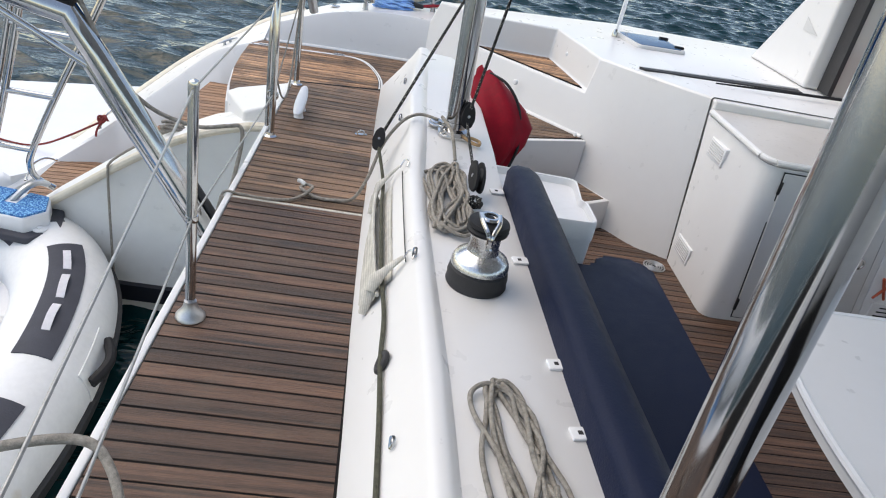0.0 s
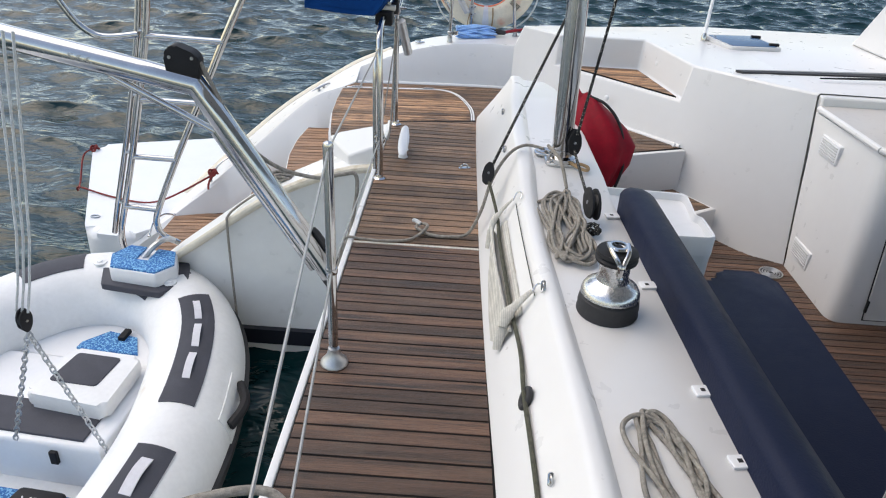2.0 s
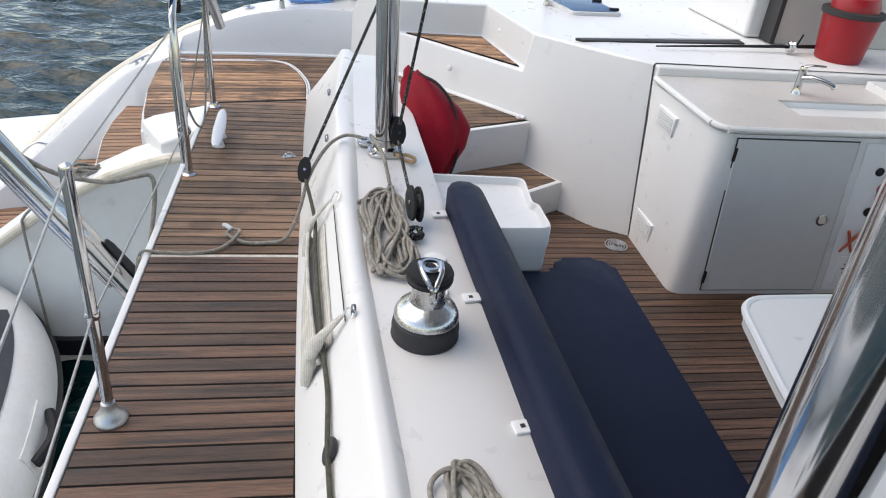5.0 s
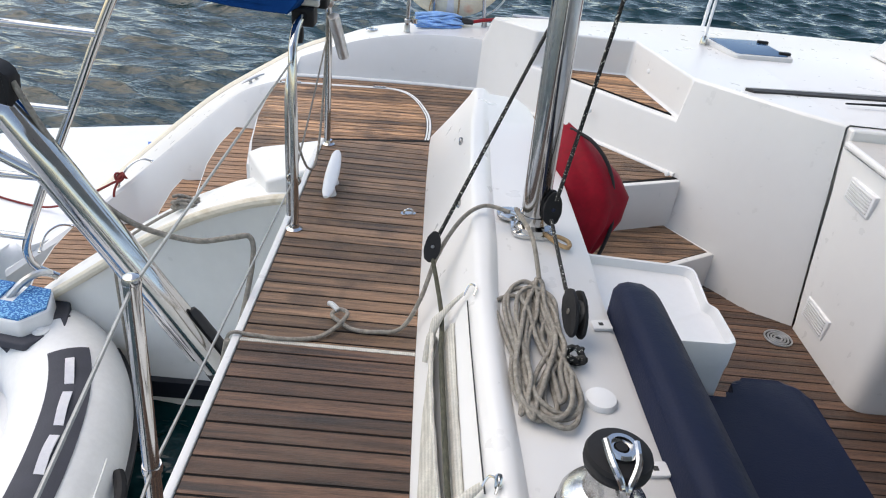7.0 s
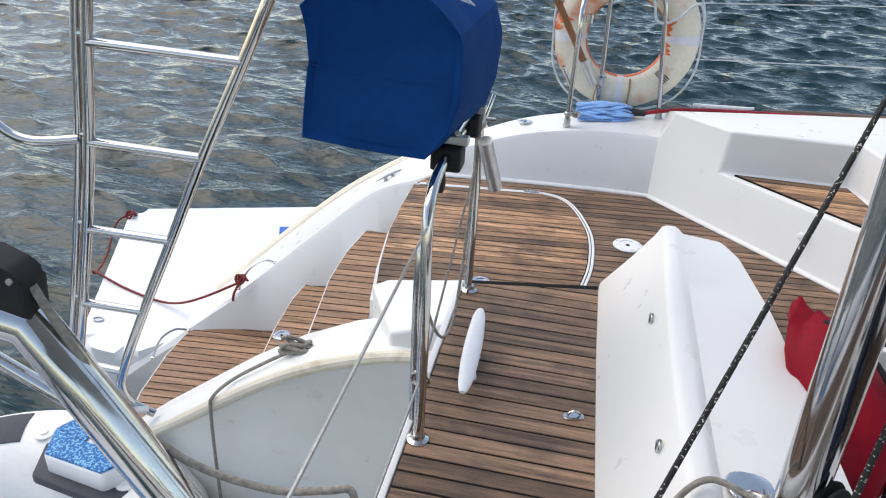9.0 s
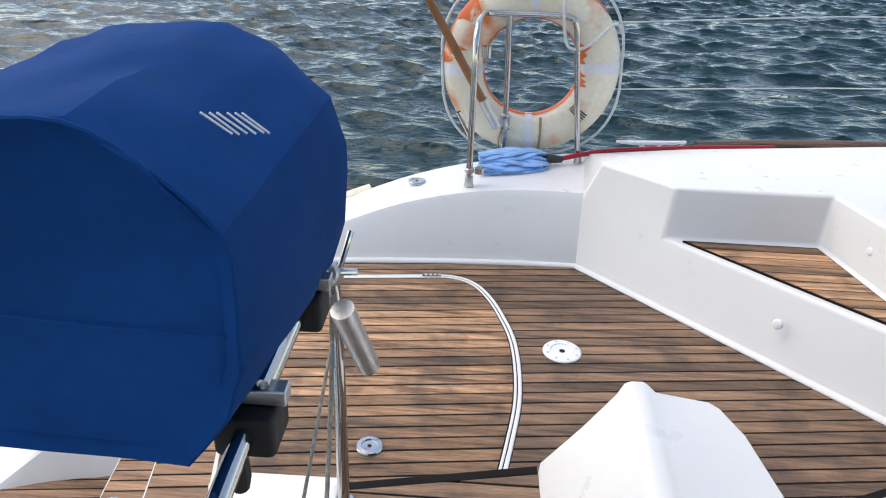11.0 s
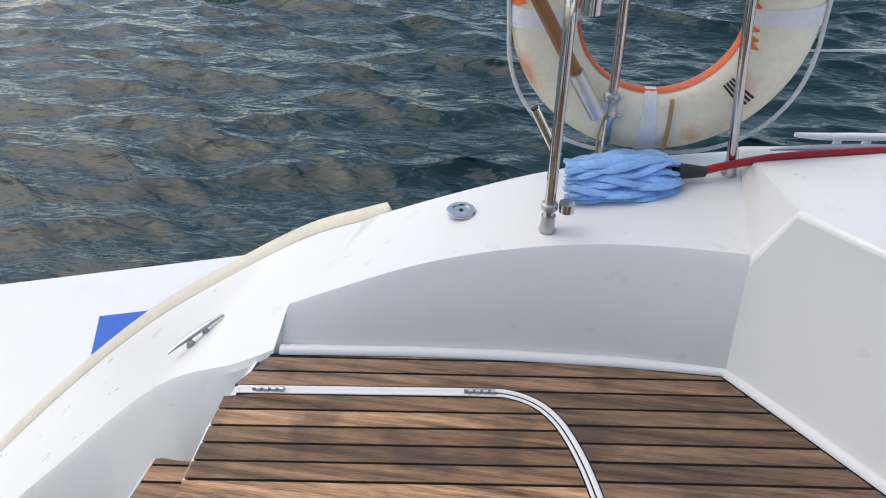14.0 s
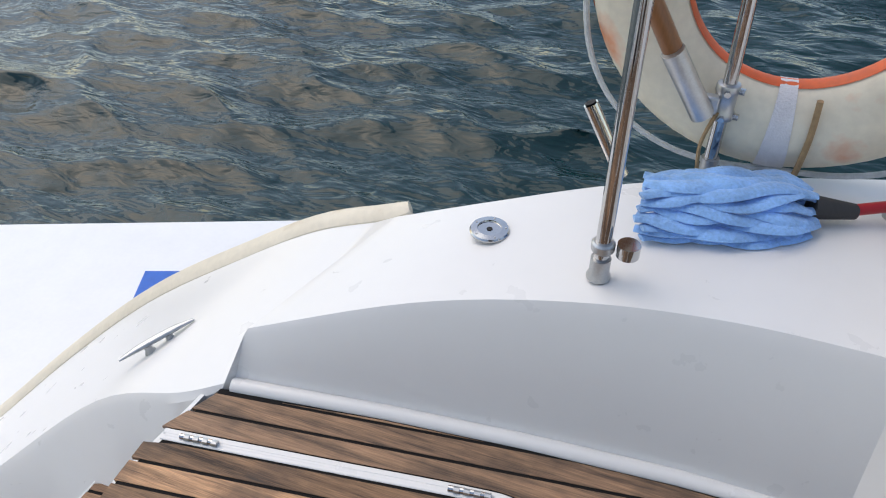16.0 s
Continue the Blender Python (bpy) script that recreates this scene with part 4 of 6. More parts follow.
rope("sheet", [(0.58, 3.585, 1.27), (0.32, 3.2, 0.77), (0.04, 2.785, 0.235)], 0.0055, ROPE_BLACK, "black running line from the roof to the block", steps=2)
rope("control_line", [(0.03, 2.76, 0.2), face(2.6, 0.52, 0.022), face(2.45, 0.5, 0.02), face(2.2, 0.52, 0.02), face(2.02, 0.52, 0.016), face(1.85, 0.53, 0.009), face(1.69, 0.5, 0.012), face(1.5, 0.48, 0.008), face(1.15, 0.46, 0.008), face(0.8, 0.45, 0.008)], 0.0058, ROPE_GREEN, "green flecked control line along the coaming face")
rope("halyard", [(0.52, 3.12, 1.33), (0.42, 2.95, 0.84), (0.325, 2.79, 0.37)], 0.0052, ROPE_BLACK, "black and white flecked line down to the post block", steps=2)
rope("halyard", [(0.325, 2.8, 0.31), (0.33, 2.66, 0.29), (0.34, 2.52, 0.26)], 0.0052, ROPE_BLACK, "black and white flecked line between two blocks", steps=3)
rope("knot", [(0.345 + 0.018 * math.cos(a * 2.3), 2.375 + 0.02 * math.sin(a * 1.7), 0.215 + 0.014 * math.sin(a * 3.1)) for a in np.arange(0, 9, 0.6)], 0.0052, ROPE_BLACK, "knotted end of the black and white line", steps=3)
rope("mooring_line", [(0.225, 2.872, 0.285), (0.16, 2.9, 0.283), (0.1, 2.85, 0.262), (0.045, 2.76, 0.2), (0.012, 2.7, 0.1), (-0.03, 2.675, 0.02), (-0.09, 2.665, 0.009), (-0.15, 2.665, 0.009), (-0.19, 2.69, 0.011), (-0.215, 2.715, 0.013), (-0.2, 2.735, 0.018), (-0.175, 2.72, 0.021), (-0.18, 2.69, 0.02),
                      (-0.2, 2.66, 0.012), (-0.24, 2.62, 0.008), (-0.32, 2.605, 0.007), (-0.4, 2.61, 0.007), (-0.452, 2.605, 0.008), (-0.47, 2.6, -0.06), (-0.5, 2.66, -0.16)], (0.0058, 0.0058, 0.0058, 0.004), ROPE, "grey mooring line knotted across the walkway")
rope("rope_end", [(-0.2, 2.728, 0.02), (-0.218, 2.745, 0.024), (-0.228, 2.755, 0.02)], 0.0075, ROPE_WHITE, "white whipped rope end on the walkway")
for x, y in ((0.435, 2.52), (0.455, 2.1), (0.5, 1.66), (0.52, 1.45), (0.545, 1.1)):
    xs = lerp_rows(y, COAM)
    snap_plate(Matrix.Translation((xs[4] - 0.034, y, xs[3])) @ pose(0, 0, 0, 0, 0, 8) @ Matrix.Scale(1.25, 4))
for y, x, r in ((2.27, 0.385, 0.034), (2.12, 0.37, 0.034)):
    vc = thing("vent_cap", "white round plastic cap on the coaming", "cap", (x, y, 0.19), "coaming caps")
    part("cap", lathe([(r, 0), (r, 0.007), (r * 0.9, 0.013), (r * 0.4, 0.016), (0.004, 0.0165)], (x, y, 0.189), sides=26), PLASTIC, vc)
    part("lip", box(x - r * 1.25, x - r * 0.6, y - 0.012, y + 0.012, 0.189, 0.2), PLASTIC, vc, bevel=0.002)
mesh_pocket()
gr = thing("fairlead", "black rubber fairlead on the coaming face", "fairlead", (0.128, 1.69, 0.1))
part("ring", tube([(0.109 + 0.012 * math.sin(a) * 0.6, 1.69 + 0.021 * math.cos(a), 0.112 + 0.021 * math.sin(a)) for a in np.arange(0, 6.2, 0.52)], 0.008, closed=True, steps=3), RUBBER, gr)
pad_eye("pad_eye", (-0.05, 3.342, 0.001), pose(0, 0, 0, 0, 0, 15), 0.026, "folding stainless pad eye in the teak walkway")
for y, u in ((3.51, 0.75), (3.05, 0.72), (2.02, 0.95), (1.42, 0.6)):
    xb, xr, zr, zs, xs, wr = lerp_rows(y, COAM)
    pad_eye("pad_eye", (xb + (xr - xb) * u - 0.002, y, zr * (u + 0.06)), pose(0, 0, 0, 0, -60, 90), 0.014, "small stainless loop on the coaming face")
tag = thing("cord_loop", "tan cord loop lying by the post foot", "cord", (0.355, 2.8, 0.245))
part("cord", tube([(0.32, 2.83, 0.255), (0.35, 2.79, 0.25), (0.375, 2.775, 0.25), (0.38, 2.8, 0.252), (0.355, 2.82, 0.254), (0.34, 2.81, 0.256)], 0.006, sides=7), ROPE_TAN, tag)

# lifelines
rope("lifeline", [(-0.412, 3.2, 0.53), (-0.387, 1.985, 0.57), (-0.312, 1.0, 0.455), (-0.2, -0.4, 0.33)], 0.003, WIRE, "upper wire lifeline along the walkway", steps=1, sides=6)
rope("lifeline", [(-0.404, 3.17, 0.17), (-0.378, 1.95, 0.262), (-0.295, 1.05, 0.28), (-0.2, -0.2, 0.3)], 0.003, WIRE, "lower wire lifeline along the walkway", steps=1, sides=6)
rope("hose", [(-0.8, 1.2, 0.02), (-0.62, 1.3, 0.09), (-0.5, 1.345, 0.115), (-0.4, 1.36, 0.12), (-0.345, 1.325, 0.1), (-0.3, 1.25, 0.06), (-0.275, 1.15, 0.02), (-0.27, 1.0, 0.012)], 0.0095, ROPE, "thick grey rope over the walkway edge")


# ======== cockpit ========
def cushions():
    prof = [(0.0, -0.10), (0.0, 0.055), (0.012, 0.074), (0.035, 0.083), (0.075, 0.08), (0.105, 0.065), (0.115, 0.04), (0.118, -0.02), (0.13, -0.40), (0.05, -0.41)]
    secs = []
    for y, s in ((-0.6, 1), (0.6, 1), (1.2, 1), (1.6, 1), (2.0, 1), (2.35, 1), (2.52, 1), (2.57, 0.985), (2.6, 0.94), (2.62, 0.86), (2.632, 0.72), (2.638, 0.5)):
        x0 = lerp_rows(y, [(-0.6, 0.6), (0.6, 0.56), (1.5, 0.505), (2.6, 0.458)])[0]
        secs.append([(x0 + 0.06 + (x - 0.06) * s, y, 0.19 + z * (s if z > 0 else 1)) for x, z in prof])
    fine = []
    for a, b in zip(secs, secs[1:]):
        fine += [[Vector(p).lerp(Vector(q), k / 3) for p, q in zip(a, b)] for k in range(3)]
    tagged(part("backrest_cushion", loft(fine + [secs[-1]], closed=True), NAVY, smooth=60), "navy blue vinyl backrest cushion along the coaming", "cushion")
    poly = round_poly([(0.6, -0.6), (1.115, -0.6), (1.1, 1.6), (1.105, 2.25), (1.1, 2.742), (0.895, 2.74), (0.875, 2.652), (0.6, 2.652)], [0, 0, 0.2, 0.3, 0.07, 0.03, 0.02, 0.02], 6)
    seat = thing("seat_cushion", "long navy blue vinyl cockpit seat cushion", "cushion", (0.9, 1.2, -0.26))
    part("cushion", slab(poly, -0.205, -0.09, 0.018, 3), NAVY, seat)
    structure("bench", prism([(0.6, -0.6), (1.06, -0.6), (1.04, 2.3), (1.0, 2.64), (0.6, 2.64)], FLOOR - 0.008, -0.207), GEL, "white moulded bench below the seat cushion", "bench", bevel=0.03, segments=3)


def seat_box():
    t = thing("storage_box", "white moulded box with a shallow tray lid", "box", (0.66, 2.86, FLOOR))
    out = round_poly([(0.47, 2.655), (0.845, 2.665), (0.84, 2.83), (0.82, 2.85), (0.835, 3.05), (0.47, 3.07)], [0.02, 0.035, 0.012, 0.012, 0.04, 0.02], 4)
    cx, cy = 0.655, 2.86
    lvl = []
    for z, s in ((FLOOR, 0.94), (-0.02, 0.985), (0.0, 1.0), (0.066, 1.0), (0.073, 0.985), (0.071, 0.95), (0.045, 0.92), (0.043, 0.9)):
        lvl.append([(cx + (x - cx) * s, cy + (y - cy) * s, z) for x, y in out])
    part("body", loft(lvl[:3], closed=True), PLASTIC, t, smooth=40)
    part("tray_lid", loft([lvl[2]] + lvl[3:], closed=True), PLASTIC, t, smooth=40)


def bag():
    """A soft folded bag hanging on the coaming side."""
    secs = []
    for k, (z, w, d, ox, oy) in enumerate(((-0.09, 0.03, 0.03, 0.44, 3.16), (-0.05, 0.05, 0.06, 0.45, 3.18), (0.02, 0.075, 0.1, 0.48, 3.23), (0.1, 0.1, 0.14, 0.5, 3.28), (0.165, 0.115, 0.16, 0.5, 3.32), (0.225, 0.1, 0.16, 0.47, 3.36), (0.28, 0.075, 0.13, 0.43, 3.4), (0.315, 0.05, 0.09, 0.41, 3.44), (0.33, 0.02, 0.04, 0.4, 3.46))):
        ring = []
        for q in range(30):
            a = q / 30 * math.tau
            r = 1 + 0.13 * math.sin(3 * a + k * 0.5) + 0.09 * math.sin(7 * a - 0.6 * k) + 0.12 * noise.noise(Vector((math.cos(a) * 1.6, math.sin(a) * 1.6, k * 0.5)))
            ring.append((ox + w * math.cos(a) * r + 0.03, oy + d * math.sin(a) * r, z - 0.02 * math.sin(a * 2)))
        secs.append(ring)
    t = thing("red_bag", "dark red fabric bag strapped over the coaming edge", "bag", (0.55, 3.3, -0.06))
    part("bag_body", loft(secs, closed=True), RED, t, smooth=50)
    part("strap", tube([(0.45, 3.4, 0.34), (0.52, 3.33, 0.325), (0.58, 3.27, 0.25), (0.6, 3.2, 0.12), (0.55, 3.12, 0.0)], 0.006, sides=6), BLACK, t)
    part("bottom_clip", lathe([(0.018, -0.03), (0.026, -0.01), (0.024, 0.02), (0.012, 0.035)], (0.52, 3.19, -0.05), sides=12), BLACK, t)


def galley():
    t = thing("sink_cabinet", "white moulded sink cabinet with louvred vents", "cabinet", (2.2, 3.6, FLOOR))
    plan0 = round_poly([(1.655, 3.735), (1.662, 3.215), (2.92, 3.215), (2.92, 3.735)], [0, 0.07, 0, 0], 6)
    plan1 = round_poly([(1.692, 3.965), (1.727, 3.30), (2.92, 3.30), (2.92, 3.965)], [0, 0.09, 0, 0], 6)
    lv = []
    for u, z in ((0, FLOOR), (0.0, FLOOR + 0.03), (0.35, -0.3), (0.7, 0.0), (1, 0.175)):
        lv.append([(a[0] + (b[0] - a[0]) * u, a[1] + (b[1] - a[1]) * u, z) for a, b in zip(plan0, plan1)])
    part("body", loft(lv, closed=True), GEL, t, smooth=30)
    # worktop with an open basin
    bm = bmesh.new()
    prism(round_poly([(1.7, 3.953), (1.722, 3.3), (2.18, 3.3), (2.18, 3.953)], [0, 0.09, 0, 0], 6), 0.18, 0.21, bm)
    for x0, x1, y0, y1 in ((2.18, 2.76, 3.66, 3.953), (2.18, 2.76, 3.3, 3.46), (2.76, 2.93, 3.3, 3.953)):
        box(x0, x1, y0, y1, 0.18, 0.21, bm)
    bmesh.ops.remove_doubles(bm, verts=bm.verts, dist=0.0005)
    part("worktop", bm, WORKTOP, t, "warm grey worktop", smooth=0)
    part("top_edge", tube([(1.697, 3.95, 0.195), (1.713, 3.42, 0.195), (1.718, 3.37, 0.195), (1.738, 3.325, 0.195), (1.78, 3.302, 0.195), (1.85, 3.298, 0.195), (2.9, 3.298, 0.195)], 0.0152, steps=3, sides=10), GEL, t)
    basin = part("basin", loft([[(2.18, 3.46, 0.2), (2.76, 3.46, 0.2), (2.76, 3.66, 0.2), (2.18, 3.66, 0.2)], [(2.2, 3.48, 0.06), (2.74, 3.48, 0.06), (2.74, 3.64, 0.06), (2.2, 3.64, 0.06)]], closed=True, caps=False), PLASTIC, t, smooth=0)
    part("basin_bottom", box(2.19, 2.75, 3.47, 3.65, 0.05, 0.06), PLASTIC, t)
    part("basin_drain", lathe([(0.02, 0), (0.018, 0.004), (0.004, 0.0045)], (2.4, 3.56, 0.06), sides=18), STEEL, basin)
    slope = lambda z: 3.215 + (3.30 - 3.215) * (z - FLOOR) / (0.175 - FLOOR) - 0.004
    def front(x0, x1, z0, z1, d=0.006):
        b = bmesh.new()
        v = [b.verts.new(p) for p in ((x0, slope(z0), z0), (x1, slope(z0), z0), (x1, slope(z1), z1), (x0, slope(z1), z1), (x0, slope(z0) - d, z0), (x1, slope(z0) - d, z0), (x1, slope(z1) - d, z1), (x0, slope(z1) - d, z1))]
        for f in ((0, 1, 2, 3), (4, 5, 6, 7), (0, 1, 5, 4), (1, 2, 6, 5), (2, 3, 7, 6), (3, 0, 4, 7)):
            b.faces.new([v[k] for k in f])
        return b
    part("door_gap", front(1.805, 2.385, -0.563, 0.162, 0.001), RUBBER, t)
    door = part("door", front(1.81, 2.38, -0.558, 0.157, 0.008), GREYPANEL, t, "grey white flush door", bevel=0.004)
    part("latch", lathe([(0.03, 0), (0.03, 0.004), (0.022, 0.007), (0.02, 0.003), (0.004, 0.003)], (2.31, slope(-0.2) - 0.008, -0.2), turn=pose(0, 0, 0, 90, 0, 0), sides=22), STEEL, door)
    for z in (0.09, -0.49):
        part("hinge", box(1.803, 1.812, slope(z) - 0.014, slope(z) - 0.002, z - 0.03, z + 0.03), BLACK, door)
    panel = part("panel", front(2.42, 2.9, -0.558, 0.157, 0.006), PLASTIC, t, "white control panel with dials and stickers", bevel=0.004)
    for x, z, r in ((2.53, -0.16, 0.022), (2.57, -0.27, 0.028), (2.52, 0.03, 0.02)):
        part("dial", lathe([(r, 0), (r, 0.006), (r * 0.75, 0.008), (r * 0.7, 0.004), (0.003, 0.004)], (x, slope(z) - 0.006, z), turn=pose(0, 0, 0, 90, 0, 0), sides=18), BLACK, panel)
    bm = tube([(2.45, slope(-0.33) - 0.008, -0.36), (2.53, slope(-0.33) - 0.008, -0.25)], 0.007, steps=0, sides=6)
    tube([(2.46, slope(-0.33) - 0.008, -0.25), (2.51, slope(-0.33) - 0.008, -0.36)], 0.007, bm, steps=0, sides=6)
    part("cross_sticker", bm, STICKER, panel, "orange cross sticker")
    part("red_sticker", lathe([(0.035, 0), (0.035, 0.001)], (2.57, slope(-0.05) - 0.0065, -0.05), turn=pose(0, 0, 0, 90, 0, 0), sides=20), RED_GLOSS, panel, "round red sticker")
    part("red_label", front(2.54, 2.62, -0.11, -0.065, 0.0075), RED_GLOSS, panel, "red label")
    grille = part("grille", front(2.46, 2.85, -0.53, -0.38, 0.012), PLASTIC, panel, "white louvred grille", bevel=0.003)
    for k in range(6):
        z = -0.51 + k * 0.021
        part("slot", front(2.485 + 0.01 * abs(k - 3), 2.84, z, z + 0.006, 0.0135), BLACK, grille)
    # vents on the side
    for z0, y0 in ((0.015, 3.63), (-0.5, 3.535)):
        ux = 1.645 + 0.04 * (z0 - FLOOR) / 0.76 + 0.03
        v = part("vent", box(ux - 0.022, ux + 0.015, y0, y0 + 0.19, z0, z0 + 0.095), PLASTIC, t, "white louvred vent", bevel=0.004)
        for k in range(6):
            part("louvre", box(ux - 0.026, ux - 0.018, y0 + 0.015, y0 + 0.175, z0 + 0.013 + k * 0.0125, z0 + 0.02 + k * 0.0125), GREYPANEL, v, bevel=0.001)
    f = thing("tap", "chrome mixer tap beside the sink", "tap", (2.34, 3.77, 0.21))
    part("body", lathe([(0.024, 0), (0.022, 0.008), (0.018, 0.02), (0.018, 0.1), (0.02, 0.11), (0.016, 0.13)], (2.34, 3.77, 0.21), sides=20), STEEL, f)
    part("spout", tube([(2.34, 3.765, 0.29), (2.37, 3.72, 0.302), (2.43, 3.66, 0.29), (2.44, 3.65, 0.275)], 0.014, sides=12, flat=0.8), STEEL, f)
    part("lever", tube([(2.34, 3.77, 0.34), (2.36, 3.75, 0.352), (2.41, 3.71, 0.362)], (0.015, 0.008), sides=10, flat=0.5), STEEL, f)


def table():
    t = thing("cockpit_table", "white cockpit table with a rounded raised edge", "table", (1.7, 1.5, FLOOR))
    poly = round_poly([(1.2, 0.5), (2.35, 0.5), (2.35, 2.24), (1.275, 2.225), (1.17, 1.72)], [0.1, 0.1, 0.12, 0.09, 0.2], 7)
    part("tabletop", slab(poly, 0.055, 0.1, 0.018, 4), GEL, t)
    part("edge_lip", tube([(x, y, 0.094) for x, y in poly], 0.011, closed=True, steps=0, sides=8), PLASTIC, t)
    part("pedestal", lathe([(0.12, 0), (0.12, 0.02), (0.05, 0.05), (0.045, 0.6), (0.1, 0.645)], (1.8, 1.4, FLOOR), sides=24), ALLOY, t)


def bucket():
    c = (2.85, 4.24, 0.26)
    t = thing("bucket", "red plastic bucket with a dark rim and a bulging lid", "bucket", c)
    part("body", lathe([(0.115, 0), (0.12, 0.01), (0.135, 0.14), (0.148, 0.255), (0.142, 0.255), (0.128, 0.14), (0.11, 0.015)], c, sides=32), RED_GLOSS, t)
    part("rim", lathe([(0.15, 0.235), (0.158, 0.24), (0.158, 0.262), (0.146, 0.266)], c, sides=32), RUBBER, t, "dark rim")
    part("lid", lathe([(0.12, 0.25), (0.122, 0.29), (0.105, 0.33), (0.01, 0.34)], c, sides=32), RED_GLOSS, t)


def fishing_rod():
    t = thing("fishing_rod", "black fishing rod with a chrome reel on the deck", "fishing rod", (2.3, 4.25, 0.27))
    part("rod", tube([(1.8, 4.25, 0.275), (2.3, 4.3, 0.285), (2.8, 4.34, 0.295)], (0.004, 0.011), sides=8), BLACK, t)
    reel = part("reel", lathe([(0.022, -0.02), (0.03, -0.01), (0.02, 0), (0.03, 0.012), (0.018, 0.025)], (2.59, 4.29, 0.3), turn=pose(0, 0, 0, 0, 90, 0), sides=20), STEEL, t)
    part("handle", tube([(2.62, 4.29, 0.3), (2.63, 4.285, 0.34), (2.635, 4.28, 0.37)], 0.005, sides=8), BLACK, reel)


cushions()
seat_box()
bag()
galley()
table()
bucket()
fishing_rod()
drain = thing("floor_drain", "round steel drain with ring slots in the cockpit floor", "drain", (1.555, 3.645, FLOOR))
part("well", lathe([(0.058, -0.004), (0.058, 0.0015), (0.01, 0.0016)], (1.555, 3.645, FLOOR), sides=30), RUBBER, drain, "dark drain well")
for r in (0.056, 0.042, 0.029, 0.016):
    part("ring", tube([(1.555 + r * math.cos(a), 3.645 + r * math.sin(a), FLOOR + 0.004) for a in np.arange(0, math.tau - 0.1, math.tau / 24)], 0.0042, closed=True, steps=0, sides=6), ALLOY, drain)


# ======== stern: davit, ladder, dinghy, floating platform ========
def davit():
    t = thing("davit", "polished stainless dinghy davit arm with a bent elbow", "davit", (-0.53, 2.76, -0.25))
    arm = [(-0.53, 2.76, -0.245), (-0.7, 2.76, 0.025), (-0.9, 2.76, 0.345), (-0.978, 2.76, 0.47), (-1.16, 2.76, 0.506), (-1.35, 2.76, 0.543), (-1.75, 2.76, 0.62), (-2.6, 2.76, 0.78)]
    part("arm", tube(arm, 0.041, steps=0, sides=32), STEEL, t)
    part("lower_tube", tube([(-0.6, 2.765, -0.215), (-0.78, 2.765, 0.07), (-0.93, 2.765, 0.31)], 0.02, steps=0, sides=18), STEEL, t)
    part("brace", tube([(-1.27, 2.76, 0.485), (-1.06, 2.76, 0.378), (-0.87, 2.76, 0.28)], 0.013, steps=0, sides=12), STEEL, t)
    part("end_cap", tube([(-0.52, 2.76, -0.261), (-0.537, 2.76, -0.234)], 0.0425, steps=0, sides=28), RUBBER, t)
    part("hinge_fork", tube([(-0.6, 2.76, -0.045), (-0.585, 2.76, -0.062), (-0.5, 2.76, -0.2), (-0.49, 2.76, -0.215)], (0.006, 0.014, 0.016, 0.012), steps=2, sides=12, flat=0.8), RUBBER, t, "dark grey fork at the foot")
    bm = slab(round_poly([(-1.068, 0.5), (-0.957, 0.48), (-0.953, 0.565), (-0.975, 0.585), (-1.03, 0.606), (-1.056, 0.596), (-1.07, 0.57)], 0.008, 3), 2.735, 2.787, 0.007)
    bmesh.ops.transform(bm, matrix=Matrix(((1, 0, 0, 0), (0, 0, 1, 0), (0, 1, 0, 0), (0, 0, 0, 1))), verts=bm.verts)
    hous = part("sheave_housing", bm, BLACK, t, "black sheave housing")
    for x in (-1.05, -0.975):
        part("cover_bolt", lathe([(0.006, 0), (0.005, 0.004)], (x, 2.735, 0.565), turn=pose(0, 0, 0, 90, 0, 0), sides=10), ALLOY, hous)
    rope("davit_rope", [(-0.955, 2.755, 0.55), (-0.91, 2.76, 0.44), (-0.85, 2.78, 0.29), (-0.74, 2.8, 0.18), (-0.6, 2.82, 0.135), (-0.5, 2.83, 0.15), (-0.455, 2.84, 0.15), (-0.445, 2.82, 0.09), (-0.462, 2.75, -0.05), (-0.48, 2.66, -0.14), (-0.475, 2.6, -0.1), (-0.455, 2.59, 0.0)], 0.0075, ROPE, "dark grey rope sagging from the davit to the walkway")


